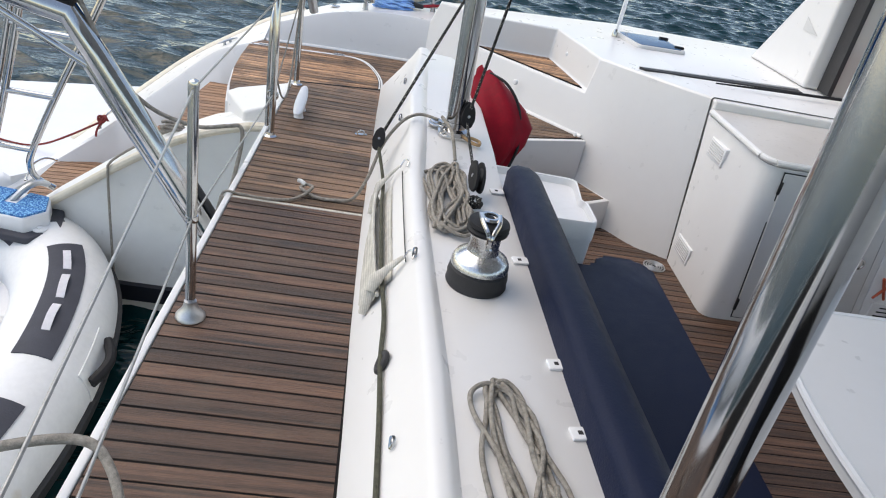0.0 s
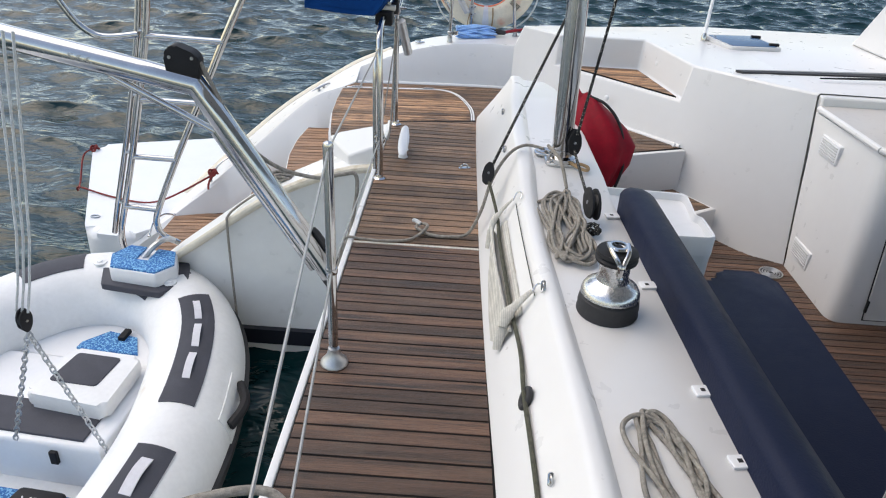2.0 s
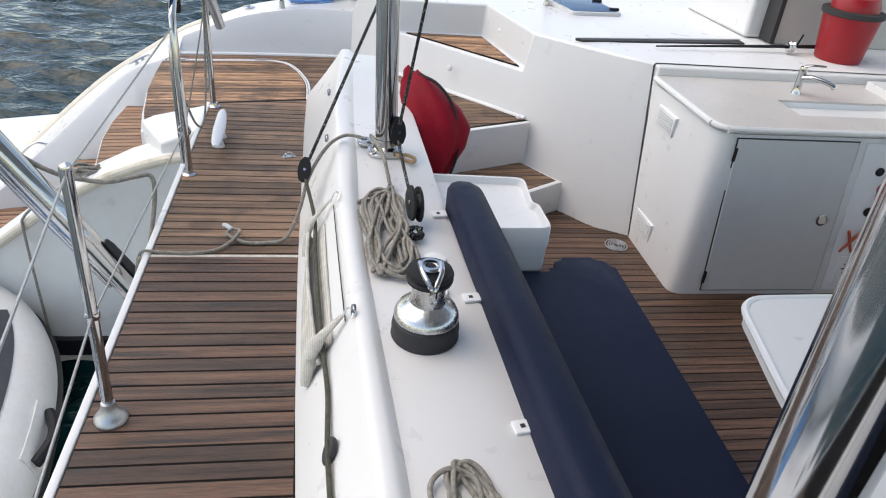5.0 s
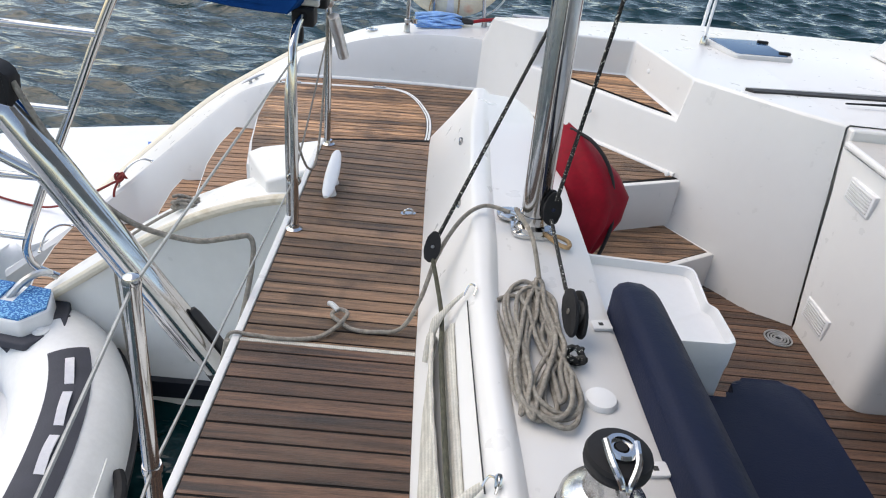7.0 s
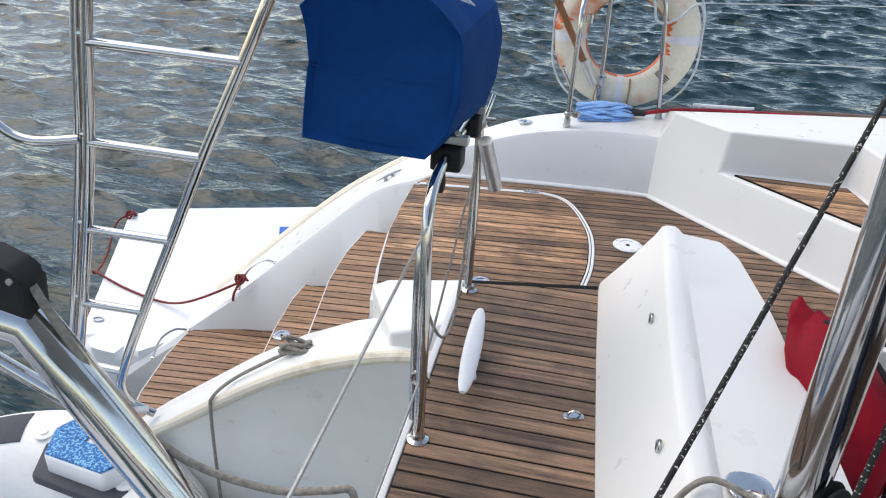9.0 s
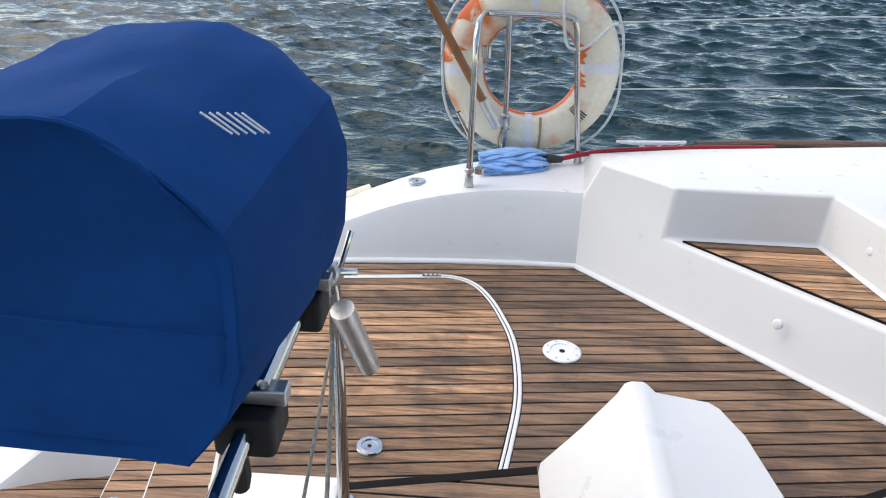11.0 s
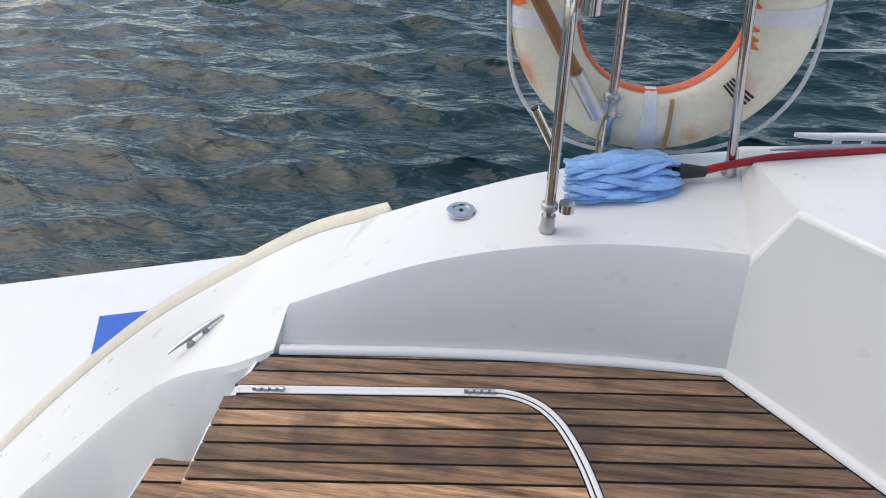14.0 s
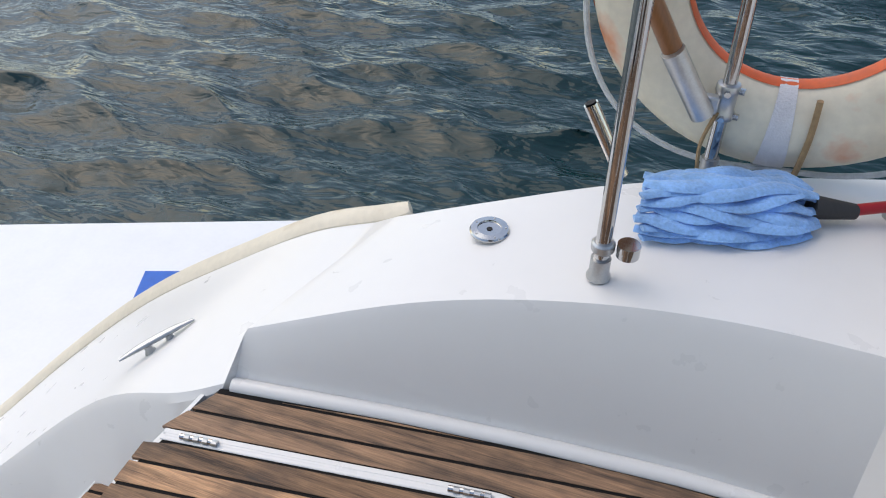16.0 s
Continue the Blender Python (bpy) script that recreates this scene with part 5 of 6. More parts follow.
def ladder():
    t = thing("boarding_ladder", "stainless stern ladder with flat rungs, folded up", "ladder", (-1.65, 3.84, -0.85))
    right = [(-0.86, 3.665, 1.02), (-1.028, 3.69, 0.70), (-1.19, 3.715, 0.40), (-1.348, 3.745, 0.087), (-1.508, 3.77, -0.23), (-1.645, 3.788, -0.525), (-1.668, 3.795, -0.62), (-1.65, 3.81, -0.69), (-1.575, 3.83, -0.745)]
    left = [(-1.42, 3.67, 1.02), (-1.49, 3.69, 0.70), (-1.548, 3.705, 0.405), (-1.632, 3.727, 0.092), (-1.722, 3.752, -0.21), (-1.822, 3.786, -0.515), (-1.88, 3.81, -0.7), (-1.88, 3.84, -0.85), (-1.83, 3.88, -0.95)]
    part("side_rail", tube(right, 0.0165, sides=14), STEEL, t)
    part("side_rail", tube(left, 0.0165, sides=14), STEEL, t)
    part("hinge_rail", tube([(x - 0.043, y + 0.012, z) for x, y, z in left[:7]], 0.0145, sides=12), STEEL, t)
    for z in (1.0, 0.70, 0.40, 0.09, -0.22, -0.52):
        a = [float(np.interp(z, [p[2] for p in left[5::-1]], [p[i] for p in left[5::-1]])) for i in (0, 1)]
        b = [float(np.interp(z, [p[2] for p in right[5::-1]], [p[i] for p in right[5::-1]])) for i in (0, 1)]
        part("rung", tube([(*a, z), (*b, z - 0.008)], 0.0165, steps=0, sides=12, flat=0.85), STEEL, t)
        part("hinge_pin", tube([(a[0] - 0.05, a[1] + 0.012, z + 0.02), (a[0] + 0.01, a[1], z + 0.02)], 0.009, steps=0, sides=8), ALLOY, t)
    part("grab_handle", tube([(-2.02, 3.66, 0.78), (-1.89, 3.66, 0.53), (-1.82, 3.67, 0.43), (-1.73, 3.68, 0.39), (-1.58, 3.705, 0.405)], 0.0145, sides=12), STEEL, t)


DG = [(-0.88, -0.6), (-0.88, 0.6), (-0.88, 1.4), (-0.885, 1.9), (-0.935, 2.25), (-1.04, 2.57), (-1.2, 2.79), (-1.4, 2.895), (-1.62, 2.895), (-1.82, 2.79), (-1.98, 2.57), (-2.085, 2.25), (-2.13, 1.9), (-2.14, 1.4), (-2.14, -0.6)]
DG_R = 0.2


def dg_z(y):
    return -0.62 + 0.05 * max(0, (y - 1.6) / 1.3) ** 2


def tube_skin(s0, s1, a0, a1, lift, n=14, k=7, side=0):
    """A sheet that follows the dinghy's tube; s along it, a round it from the top to the outside, degrees."""
    line = smooth_line([(x, y, dg_z(y)) for x, y in DG], 8)
    m = len(line) - 1
    rows = []
    for i in range(n):
        s = (s0 + (s1 - s0) * i / (n - 1)) * m
        j = min(int(s), m - 1)
        c = line[j].lerp(line[j + 1], s - j)
        d = (line[min(j + 2, m)] - line[max(j - 1, 0)]).normalized()
        out = d.cross(Vector((0, 0, 1))).normalized()
        rows.append([c + (Vector((0, 0, 1)) * math.cos(radians(a)) + out * math.sin(radians(a))) * (DG_R + lift) for a in np.linspace(a0, a1, k)])
    return rows


def sheet(s0, s1, a0, a1, thick=0.004, n=14, k=7):
    bm = bmesh.new()
    up, lo = tube_skin(s0, s1, a0, a1, thick, n, k), tube_skin(s0, s1, a0, a1, -0.003, n, k)
    return loft([u + l[::-1] for u, l in zip(up, lo)], bm, closed=True)


def dinghy():
    t = thing("dinghy", "white inflatable dinghy with grey rubber patches, hung below the davits", "dinghy", (-1.5, 1.4, -0.95))
    part("tube", tube([(x, y, dg_z(y)) for x, y in DG], DG_R, sides=32, steps=8), HYPALON, t, smooth=80)
    part("strake", loft([u + l[::-1] for u, l in zip(tube_skin(0.02, 0.98, 92, 112, 0.018, 80, 3), tube_skin(0.02, 0.98, 92, 112, -0.003, 80, 3))], closed=True), RUBBER, t, "black rubbing strake")
    grab = part("grab_patch", sheet(0.249, 0.395, -12, 26), PATCH, t, "dark grey patch with three white grab straps")
    for s in (0.276, 0.314, 0.352):
        rows = tube_skin(s, s + 0.03, 3, 11, 0.006, 6, 2)
        for i, r in enumerate(rows):
            h = 0.014 * math.sin(math.pi * i / 5)
            r[0].z += h
            r[1].z += h
        part("strap", loft([[a, b, b - Vector((0, 0, 0.004)), a - Vector((0, 0, 0.004))] for a, b in rows], closed=True), WEB, grab, "white webbing strap")
    low = part("tube_patch", sheet(0.166, 0.21, -8, 30), PATCH, t, "dark grey patch with a white grab strap")
    rows = tube_skin(0.176, 0.2, 4, 15, 0.006, 6, 2)
    for i, r in enumerate(rows):
        for q in r:
            q.z += 0.014 * math.sin(math.pi * i / 5)
    part("strap", loft([[a, b, b - Vector((0, 0, 0.004)), a - Vector((0, 0, 0.004))] for a, b in rows], closed=True), WEB, low, "white webbing strap")
    part("bow_patch", sheet(0.445, 0.545, -48, 24), PATCH, t, "dark grey bow patch")
    part("side_patch", sheet(0.6, 0.68, -18, 22), PATCH, t)
    for s in (0.435, 0.575):
        c = tube_skin(s, s, -10, -10, 0.001, 2, 2)[0][0]
        part("valve", lathe([(0.03, 0), (0.029, 0.004), (0.014, 0.006), (0.012, 0.011), (0.002, 0.012)], c, sides=20), HYPALON, t)
    hp = part("handle_base", sheet(0.25, 0.302, 56, 92, 0.006), HYPALON, t)
    hr = tube_skin(0.254, 0.298, 72, 72, 0.012, 7, 2)
    part("carry_handle", tube([r[0] + Vector((0.035, 0, 0.012)) * math.sin(math.pi * i / 6) for i, r in enumerate(hr)], 0.02, sides=10, steps=3), BLACK, hp, "black moulded handle")
    # bow block with speckled foam and roller
    z = dg_z(2.9) + DG_R
    blk = part("bow_block", slab(round_poly([(-1.5, 2.74), (-1.28, 2.73), (-1.22, 2.82), (-1.27, 2.93), (-1.5, 2.94), (-1.55, 2.84)], 0.012, 2), z - 0.02, z + 0.055, 0.008), PLASTIC, t)
    part("base_pad", slab(round_poly([(-1.39 + (x + 1.39) * 1.3, 2.835 + (y - 2.835) * 1.35) for x, y in ((-1.5, 2.74), (-1.28, 2.73), (-1.22, 2.82), (-1.27, 2.93), (-1.5, 2.94), (-1.55, 2.84))], 0.012, 2), z - 0.045, z - 0.012, 0.006), PATCH, blk, "dark grey rubber base pad")
    bm = bmesh.new()
    for poly in ([(-1.495, 2.745), (-1.285, 2.738), (-1.232, 2.82), (-1.36, 2.825), (-1.42, 2.825), (-1.54, 2.84)], [(-1.54, 2.842), (-1.42, 2.827), (-1.42, 2.935), (-1.5, 2.935)], [(-1.36, 2.827), (-1.232, 2.822), (-1.275, 2.925), (-1.36, 2.93)]):
        prism(poly, z + 0.055, z + 0.064, bm)
    part("foam_top", bm, FOAM, blk, "blue speckled foam pad")
    part("roller_fork", tube([(-1.4, 2.86, z + 0.05), (-1.36, 2.9, z + 0.1), (-1.33, 2.95, z + 0.11), (-1.32, 3.0, z + 0.08)], 0.014, sides=8), ALLOY, blk)
    # inside
    part("hull_floor", prism([(-1.06, -0.6), (-1.06, 1.9), (-1.12, 2.3), (-1.28, 2.6), (-1.5, 2.72), (-1.74, 2.6), (-1.9, 2.3), (-1.96, 1.9), (-1.96, -0.6)], -0.95, -0.8), HYPALON, t)
    lock = part("bow_locker", slab([(-1.16, 2.46), (-1.24, 2.6), (-1.36, 2.7), (-1.5, 2.73), (-1.66, 2.7), (-1.78, 2.58), (-1.84, 2.46)], -0.81, -0.615, 0.02), PLASTIC, t, "white bow locker")
    part("locker_foam", slab([(-1.3, 2.53), (-1.36, 2.64), (-1.5, 2.66), (-1.58, 2.56), (-1.58, 2.52)], -0.618, -0.604, 0.004), FOAM, lock, "blue speckled foam pad")
    part("locker_latch", box(-1.43, -1.4, 2.6, 2.67, -0.606, -0.585), BLACK, lock, bevel=0.004)
    seat = part("seat_locker", slab([(-1.14, 1.96), (-1.14, 2.44), (-1.86, 2.44), (-1.86, 1.96)], -0.81, -0.59, 0.02), PLASTIC, t, "white seat locker")
    part("quilted_pad", slab([(-1.22, 1.99), (-1.22, 2.16), (-1.82, 2.16), (-1.82, 1.99)], -0.592, -0.58, 0.004), PATCH, seat, "dark quilted pad")
    cush = part("seat_cushion", slab(round_poly([(-1.19, 2.1), (-1.2, 2.41), (-1.5, 2.41), (-1.53, 2.12)], 0.03, 4), -0.58, -0.51, 0.02), HYPALON, seat, "white seat cushion")
    part("cushion_panel", slab(round_poly([(-1.28, 2.2), (-1.27, 2.38), (-1.46, 2.38), (-1.48, 2.2)], 0.02, 3), -0.512, -0.505, 0.003), PATCH, cush, "dark quilted panel")
    part("locker_catch", box(-1.34, -1.31, 1.945, 1.965, -0.68, -0.62), BLACK, seat, bevel=0.004)
    part("floor_pad", slab([(-1.1, 1.2), (-1.1, 1.9), (-1.9, 1.9), (-1.9, 1.2)], -0.802, -0.79, 0.003), FOAM, t, "blue speckled floor pad")
    pump = part("pump_box", slab(round_poly([(-1.42, 1.72), (-1.24, 1.7), (-1.2, 1.76), (-1.22, 1.85), (-1.4, 1.85)], 0.02, 3), -0.79, -0.7, 0.012), BLACK, t)
    text = bpy.data.curves.new("usa", "FONT")
    text.body, text.size, text.extrude, text.align_x = "USA", 0.06, 0.001, "CENTER"
    shape = bpy.data.objects.new("usa", text)
    scene.collection.objects.link(shape)
    bpy.context.view_layer.update()
    bm = bmesh.new()
    bm.from_mesh(bpy.data.meshes.new_from_object(shape.evaluated_get(bpy.context.evaluated_depsgraph_get())))
    bpy.data.objects.remove(shape)
    bmesh.ops.transform(bm, matrix=pose(-1.31, 1.805, -0.6985, 0, 0, 180), verts=bm.verts)
    part("lettering", bm, GREYPANEL, pump, "grey letters", smooth=0)
    return t


def lifting_tackle():
    pulley("pulley", (-1.235, 1.9, 0.03), (-0.08, 0, -1), (0.3, 1, 0), 0.042, "black lifting block above the dinghy")
    for dx in (-0.02, 0.0, 0.02):
        rope("lifting_rope", [(-1.235 + dx, 1.9, 0.06), (-1.16 + dx, 1.9, 0.34), (-1.06 + dx * 1.4, 1.9, 0.95)], 0.004, ROPE_WHITE, "pale lifting tackle rope", steps=2, sides=6)
    for end in ((-1.06, 1.92, -0.57), (-1.45, 1.94, -0.57)):
        bm = bmesh.new()
        a, b = Vector((-1.235, 1.9, -0.02)), Vector(end)
        n = int((b - a).length / 0.024)
        d = (b - a).normalized()
        s1 = d.cross(Vector((0, 1, 0.2))).normalized()
        s2 = d.cross(s1)
        for k in range(n):
            c, s = a.lerp(b, (k + 0.5) / n), (s1 if k % 2 else s2)
            tube([c + d * 0.017 * math.cos(q) + s * 0.009 * math.sin(q) for q in np.arange(0, 6.2, 0.8)], 0.003, bm, closed=True, steps=0, sides=5)
        tagged(part("chain", bm, ALLOY), "galvanised lifting chain of the dinghy", "chain")


def float_platform():
    t = thing("inflatable_platform", "white inflatable swim platform floating behind the hull", "platform", (-2.3, 5.9, -1.3))
    poly = round_poly([(-3.25, 6.2), (-1.33, 6.92), (-1.05, 6.2), (-2.27, 4.6), (-2.57, 4.63)], [0.12, 0.1, 0.05, 0.1, 0.13], 6)
    part("body", slab(poly, -1.44, -1.16, 0.075, 6), PLASTIC, t)
    part("blue_pad", prism([(-2.12, 6.26), (-1.89, 6.34), (-1.78, 6.1), (-1.92, 5.75)], -1.161, -1.157), PAD_BLUE, t, "blue pad")
    part("tow_ring", tube([(-2.6 + 0.03 * math.cos(a), 4.86 + 0.02 * math.sin(a), -1.155) for a in np.arange(0, 6.2, 0.8)], 0.005, closed=True, steps=3, sides=6), ALLOY, t)
    rope("tether", [(-3.18, 6.08, -1.14), (-3.23, 5.98, -1.17), (-3.14, 5.7, -1.28), (-3.0, 5.4, -1.22), (-2.93, 5.31, -1.15), (-2.65, 5.19, -1.15), (-2.38, 5.11, -1.145), (-2.2, 5.05, -1.09), (-2.0, 4.98, -0.97), (-1.8, 4.95, -0.84), (-1.76, 4.96, -0.82)], 0.007, ROPE_RED, "dark red tether rope to the platform")
    rope("knot", [(-1.76 + 0.028 * math.cos(a * 2.1), 4.95 + 0.02 * math.sin(a * 1.3), -0.80 + 0.02 * math.sin(a * 2.9)) for a in np.arange(0, 10, 0.6)] + [(-1.78, 4.9, -0.86), (-1.78, 4.88, -0.9)], 0.007, ROPE_RED, "red rope knot on the grab loop", steps=3)
    rope("knot", [(-3.18 + 0.025 * math.cos(a * 2.1), 6.08 + 0.03 * math.sin(a * 1.3), -1.14 + 0.02 * math.sin(a * 2.9)) for a in np.arange(0, 8, 0.6)], 0.009, ROPE_RED, "dark red rope knot on the platform corner", steps=3)


def grab_loop(pts, label):
    t = thing("grab_loop", label, "handle", pts[0], "grab loops")
    part("bar", tube(pts, 0.006, sides=8), STEEL, t)
    for p in (pts[0], pts[-1]):
        part("eye", lathe([(0.012, -0.003), (0.012, 0.004), (0.005, 0.006)], p, sides=12), STEEL, t)


davit()
ladder()
boat = dinghy()
before = set(scene.objects)
lifting_tackle()
# the dinghy lies in the water below the davits, its bow turned a little towards the walkway
PLACE = Matrix.Translation((-1.775, 3.03, -0.985)) @ Matrix.Rotation(0.025, 4, "X") @ Matrix.Rotation(-0.1, 4, "Z") @ Matrix.Scale(1.155, 4) @ Matrix.Translation((1.4, -2.3, 0.5))
for o in list(boat.children_recursive) + [o for o in scene.objects if o not in before]:
    if o.type == "MESH":
        o.data.transform(PLACE)
float_platform()
grab_loop([(-1.79, 4.97, -0.875), (-1.74, 5.0, -0.77), (-1.67, 5.04, -0.72), (-1.61, 5.06, -0.735)], "stainless grab loop on the gunwale")
grab_loop([(-2.12, 4.62, -1.15), (-2.1, 4.68, -1.07), (-2.05, 4.74, -1.04), (-2.0, 4.78, -1.06)], "stainless grab loop near the stern")
coil_pts = [(-0.98 + 0.05 * math.cos(a * 1.9) * (1 + 0.2 * math.sin(a)), 3.83 + 0.028 * math.sin(a * 1.4 + 1), -0.325 + 0.014 * math.sin(a * 2.7) + 0.0016 * a) for a in np.arange(0, 15, 0.55)]
rope("hitch", coil_pts, 0.0075, ROPE, "pale rope hitched on the hull edge", steps=3)
rope("stern_line", [(-0.98, 3.83, -0.32), (-1.08, 3.8, -0.375), (-1.2, 3.78, -0.46), (-1.25, 3.72, -0.5), (-1.255, 3.7, -0.56), (-1.25, 3.69, -0.9), (-1.245, 3.7, -1.3)], 0.0065, ROPE, "thin line hanging down the hull side")

# ======== aft deck and its edge ========
seam = [(-0.85, 5.093, DECK), (-0.55, 5.132, DECK), (-0.32, 5.162, DECK), (-0.235, 5.166, DECK), (-0.165, 5.135, DECK), (-0.112, 5.065, DECK), (-0.062, 4.94, DECK), (-0.017, 4.75, DECK), (-0.012, 4.5, DECK), (-0.042, 4.29, DECK), (-0.095, 4.03, DECK)]
inner = smooth_line([seam[0]] + seam[1:], 6)


def seam_line(off, z=0.0):
    pts = []
    for i, p in enumerate(inner):
        d = (inner[min(i + 1, len(inner) - 1)] - inner[max(i - 1, 0)]).normalized()
        pts.append(p - Vector((d.y, -d.x, 0)) * off + Vector((0, 0, z)))
    return pts


def hatch_trim(off, r, z, mat, name, label):
    structure(name, tube(seam_line(off, z), r, steps=0, sides=8, flat=0.5), mat, label, "trim")


structure("trim_14", tube([(-0.845, 5.096, DECK - 0.001), (-0.55, 5.134, DECK - 0.001), (-0.29, 5.166, DECK - 0.001)], 0.0062, steps=0, sides=8, flat=0.3), GEL, "white strip along the hatch hinges", "trim")
hatch_trim(-0.0048, 0.0042, -0.001, GEL, "trim_10", "white lip round the deck hatch")
hatch_trim(0.0085, 0.006, -0.001, GEL, "trim_11", "white frame round the deck hatch")
for x, y in ((-0.78, 5.103), (-0.31, 5.165)):
    h = thing("hatch_hinge", "small stainless hatch hinge", "hinge", (x, y, DECK), "hatch hinges")
    part("barrel", tube([(x - 0.035, y - 0.0045, DECK + 0.004), (x + 0.035, y + 0.0045, DECK + 0.004)], 0.005, steps=0), STEEL, h)
    for k in range(4):
        part("knuckle", tube([(x - 0.026 + k * 0.017, y - 0.004 + k * 0.002, DECK + 0.0045), (x - 0.016 + k * 0.017, y - 0.003 + k * 0.002, DECK + 0.0045)], 0.006, steps=0, sides=8), ALLOY, h)
round_plate("deck_plate", (0.14, 4.722, DECK), 0.062, "white round inspection plate in the teak deck", PLASTIC, "deck plate", 8)
round_plate("deck_ring", (-0.41, 4.235, DECK), 0.036, "round steel lifting ring in the teak deck", STEEL, "ring pull", 4)
round_plate("step_drain", (-1.352, 4.525, -0.8), 0.042, "round steel plate on the stern step", STEEL, "deck plate", 4)
round_plate("step_drain", (-1.78, 4.2, -1.09), 0.04, "round steel plate on the lowest stern step", STEEL, "deck plate", 4)
round_plate("filler_cap", (-0.405, 5.557, 0.042), 0.037, "chrome deck filler cap on the bulwark", STEEL, "filler cap", 5)
for p in ((0.803, 4.752, -0.045),):
    b = thing("wall_stud", "small white round stud on the moulding", "stud", p, "wall studs")
    part("stud", lathe([(0.016, -0.004), (0.017, 0.004), (0.013, 0.01), (0.004, 0.012)], p, turn=pose(0, 0, 0, 80, 0, -42), sides=16), PLASTIC, b)
for p in ((1.115, 4.93, 0.14), (0.86, 4.2, -0.3), (1.13, 4.3, -0.16)):
    b = thing("wall_stud", "small white round stud beside the stair", "stud", p, "wall studs")
    part("stud", lathe([(0.012, -0.004), (0.013, 0.004), (0.01, 0.008), (0.003, 0.009)], p, turn=pose(0, 0, 0, 80, 0, -60), sides=14), PLASTIC, b)
horn_cleat((-1.065, 5.335, -0.285), pose(0, 0, 0, -4, -9, 54), 0.085, "small alloy horn cleat on the gunwale")
horn_cleat((0.58, 5.92, 0.085), pose(0, 0, 0, 0, -3, 6), 0.18, "long alloy mooring cleat on the side deck")


def pushpit():
    t = thing("pushpit", "stainless tube pushpit frame with clamps", "rail", (-0.19, 5.46, 0.08))
    part("front_post", tube([(-0.191, 5.46, 0.075), (-0.192, 5.465, 0.45), (-0.193, 5.475, 0.6), (-0.19, 5.52, 0.672), (-0.182, 5.6, 0.69), (-0.17, 5.75, 0.69), (-0.15, 5.8, 0.685), (-0.08, 5.815, 0.682), (0.1, 5.81, 0.685), (0.175, 5.805, 0.68), (0.205, 5.8, 0.65), (0.225, 5.795, 0.5), (0.275, 5.787, 0.09)], 0.0125, sides=14), STEEL, t)
    part("mid_post", tube([(-0.065, 5.815, 0.68), (-0.052, 5.82, 0.35), (-0.05, 5.82, 0.07)], 0.0125, sides=14), STEEL, t)
    for x, y in ((-0.191, 5.46), (0.275, 5.787), (-0.05, 5.82)):
        part("foot", lathe([(0.02, 0), (0.02, 0.004), (0.0165, 0.012), (0.0165, 0.04)], (x, y, 0.076), sides=18), ALLOY, t)
    part("clamp", lathe([(0.016, -0.01), (0.019, -0.006), (0.019, 0.006), (0.016, 0.01)], (-0.191, 5.461, 0.14), sides=16), ALLOY, t)
    part("clip_ring", lathe([(0.017, -0.011), (0.0185, -0.011), (0.0185, 0.011), (0.017, 0.011)], (-0.152, 5.463, 0.14), sides=18), STEEL, t)
    part("clip_ring", lathe([(0.017, -0.02), (0.0185, -0.02), (0.0185, 0.02), (0.017, 0.02)], (-0.152, 5.47, 0.6), sides=18), STEEL, t)
    part("short_tube", tube([(-0.245, 5.5, 0.36), (-0.185, 5.5, 0.25)], 0.011, steps=0, sides=14), STEEL, t)
    part("tube_plug", tube([(-0.246, 5.5, 0.362), (-0.2455, 5.5, 0.361)], 0.0085, steps=0, sides=12), BLACK, t)
    part("pole_socket", tube([(-0.155, 5.75, 0.345), (-0.085, 5.775, 0.225)], 0.021, steps=0, sides=18), ALLOY, t)
    clamp = part("socket_clamp", lathe([(0.014, -0.036), (0.02, -0.034), (0.0215, -0.03), (0.0215, -0.02), (0.019, -0.016), (0.019, 0.016), (0.0215, 0.02), (0.0215, 0.03), (0.02, 0.034), (0.014, 0.036)], (-0.051, 5.82, 0.235), sides=20), ALLOY, t)
    part("lug", box(-0.095, -0.06, 5.795, 5.815, 0.215, 0.25), ALLOY, clamp, bevel=0.004)
    for z in (0.21, 0.26):
        part("bolt", tube([(-0.051, 5.79, z), (-0.051, 5.806, z)], 0.006, steps=0, sides=6), STEEL, clamp)
        part("bolt", tube([(-0.022, 5.812, z), (-0.034, 5.815, z)], 0.006, steps=0, sides=6), STEEL, clamp)
    tagged(part("flag_pole", tube([(-0.13, 5.76, 0.3), (-0.41, 5.745, 0.77), (-0.62, 5.735, 1.13)], 0.0175, steps=2, sides=14), VARNISH), "varnished wooden flag pole in a metal socket", "pole")
    rope("cord", [(-0.06, 5.8, 0.22), (-0.075, 5.79, 0.16), (-0.07, 5.79, 0.1)], 0.004, ROPE_TAN, "tan tie cord on the rail", sides=6)


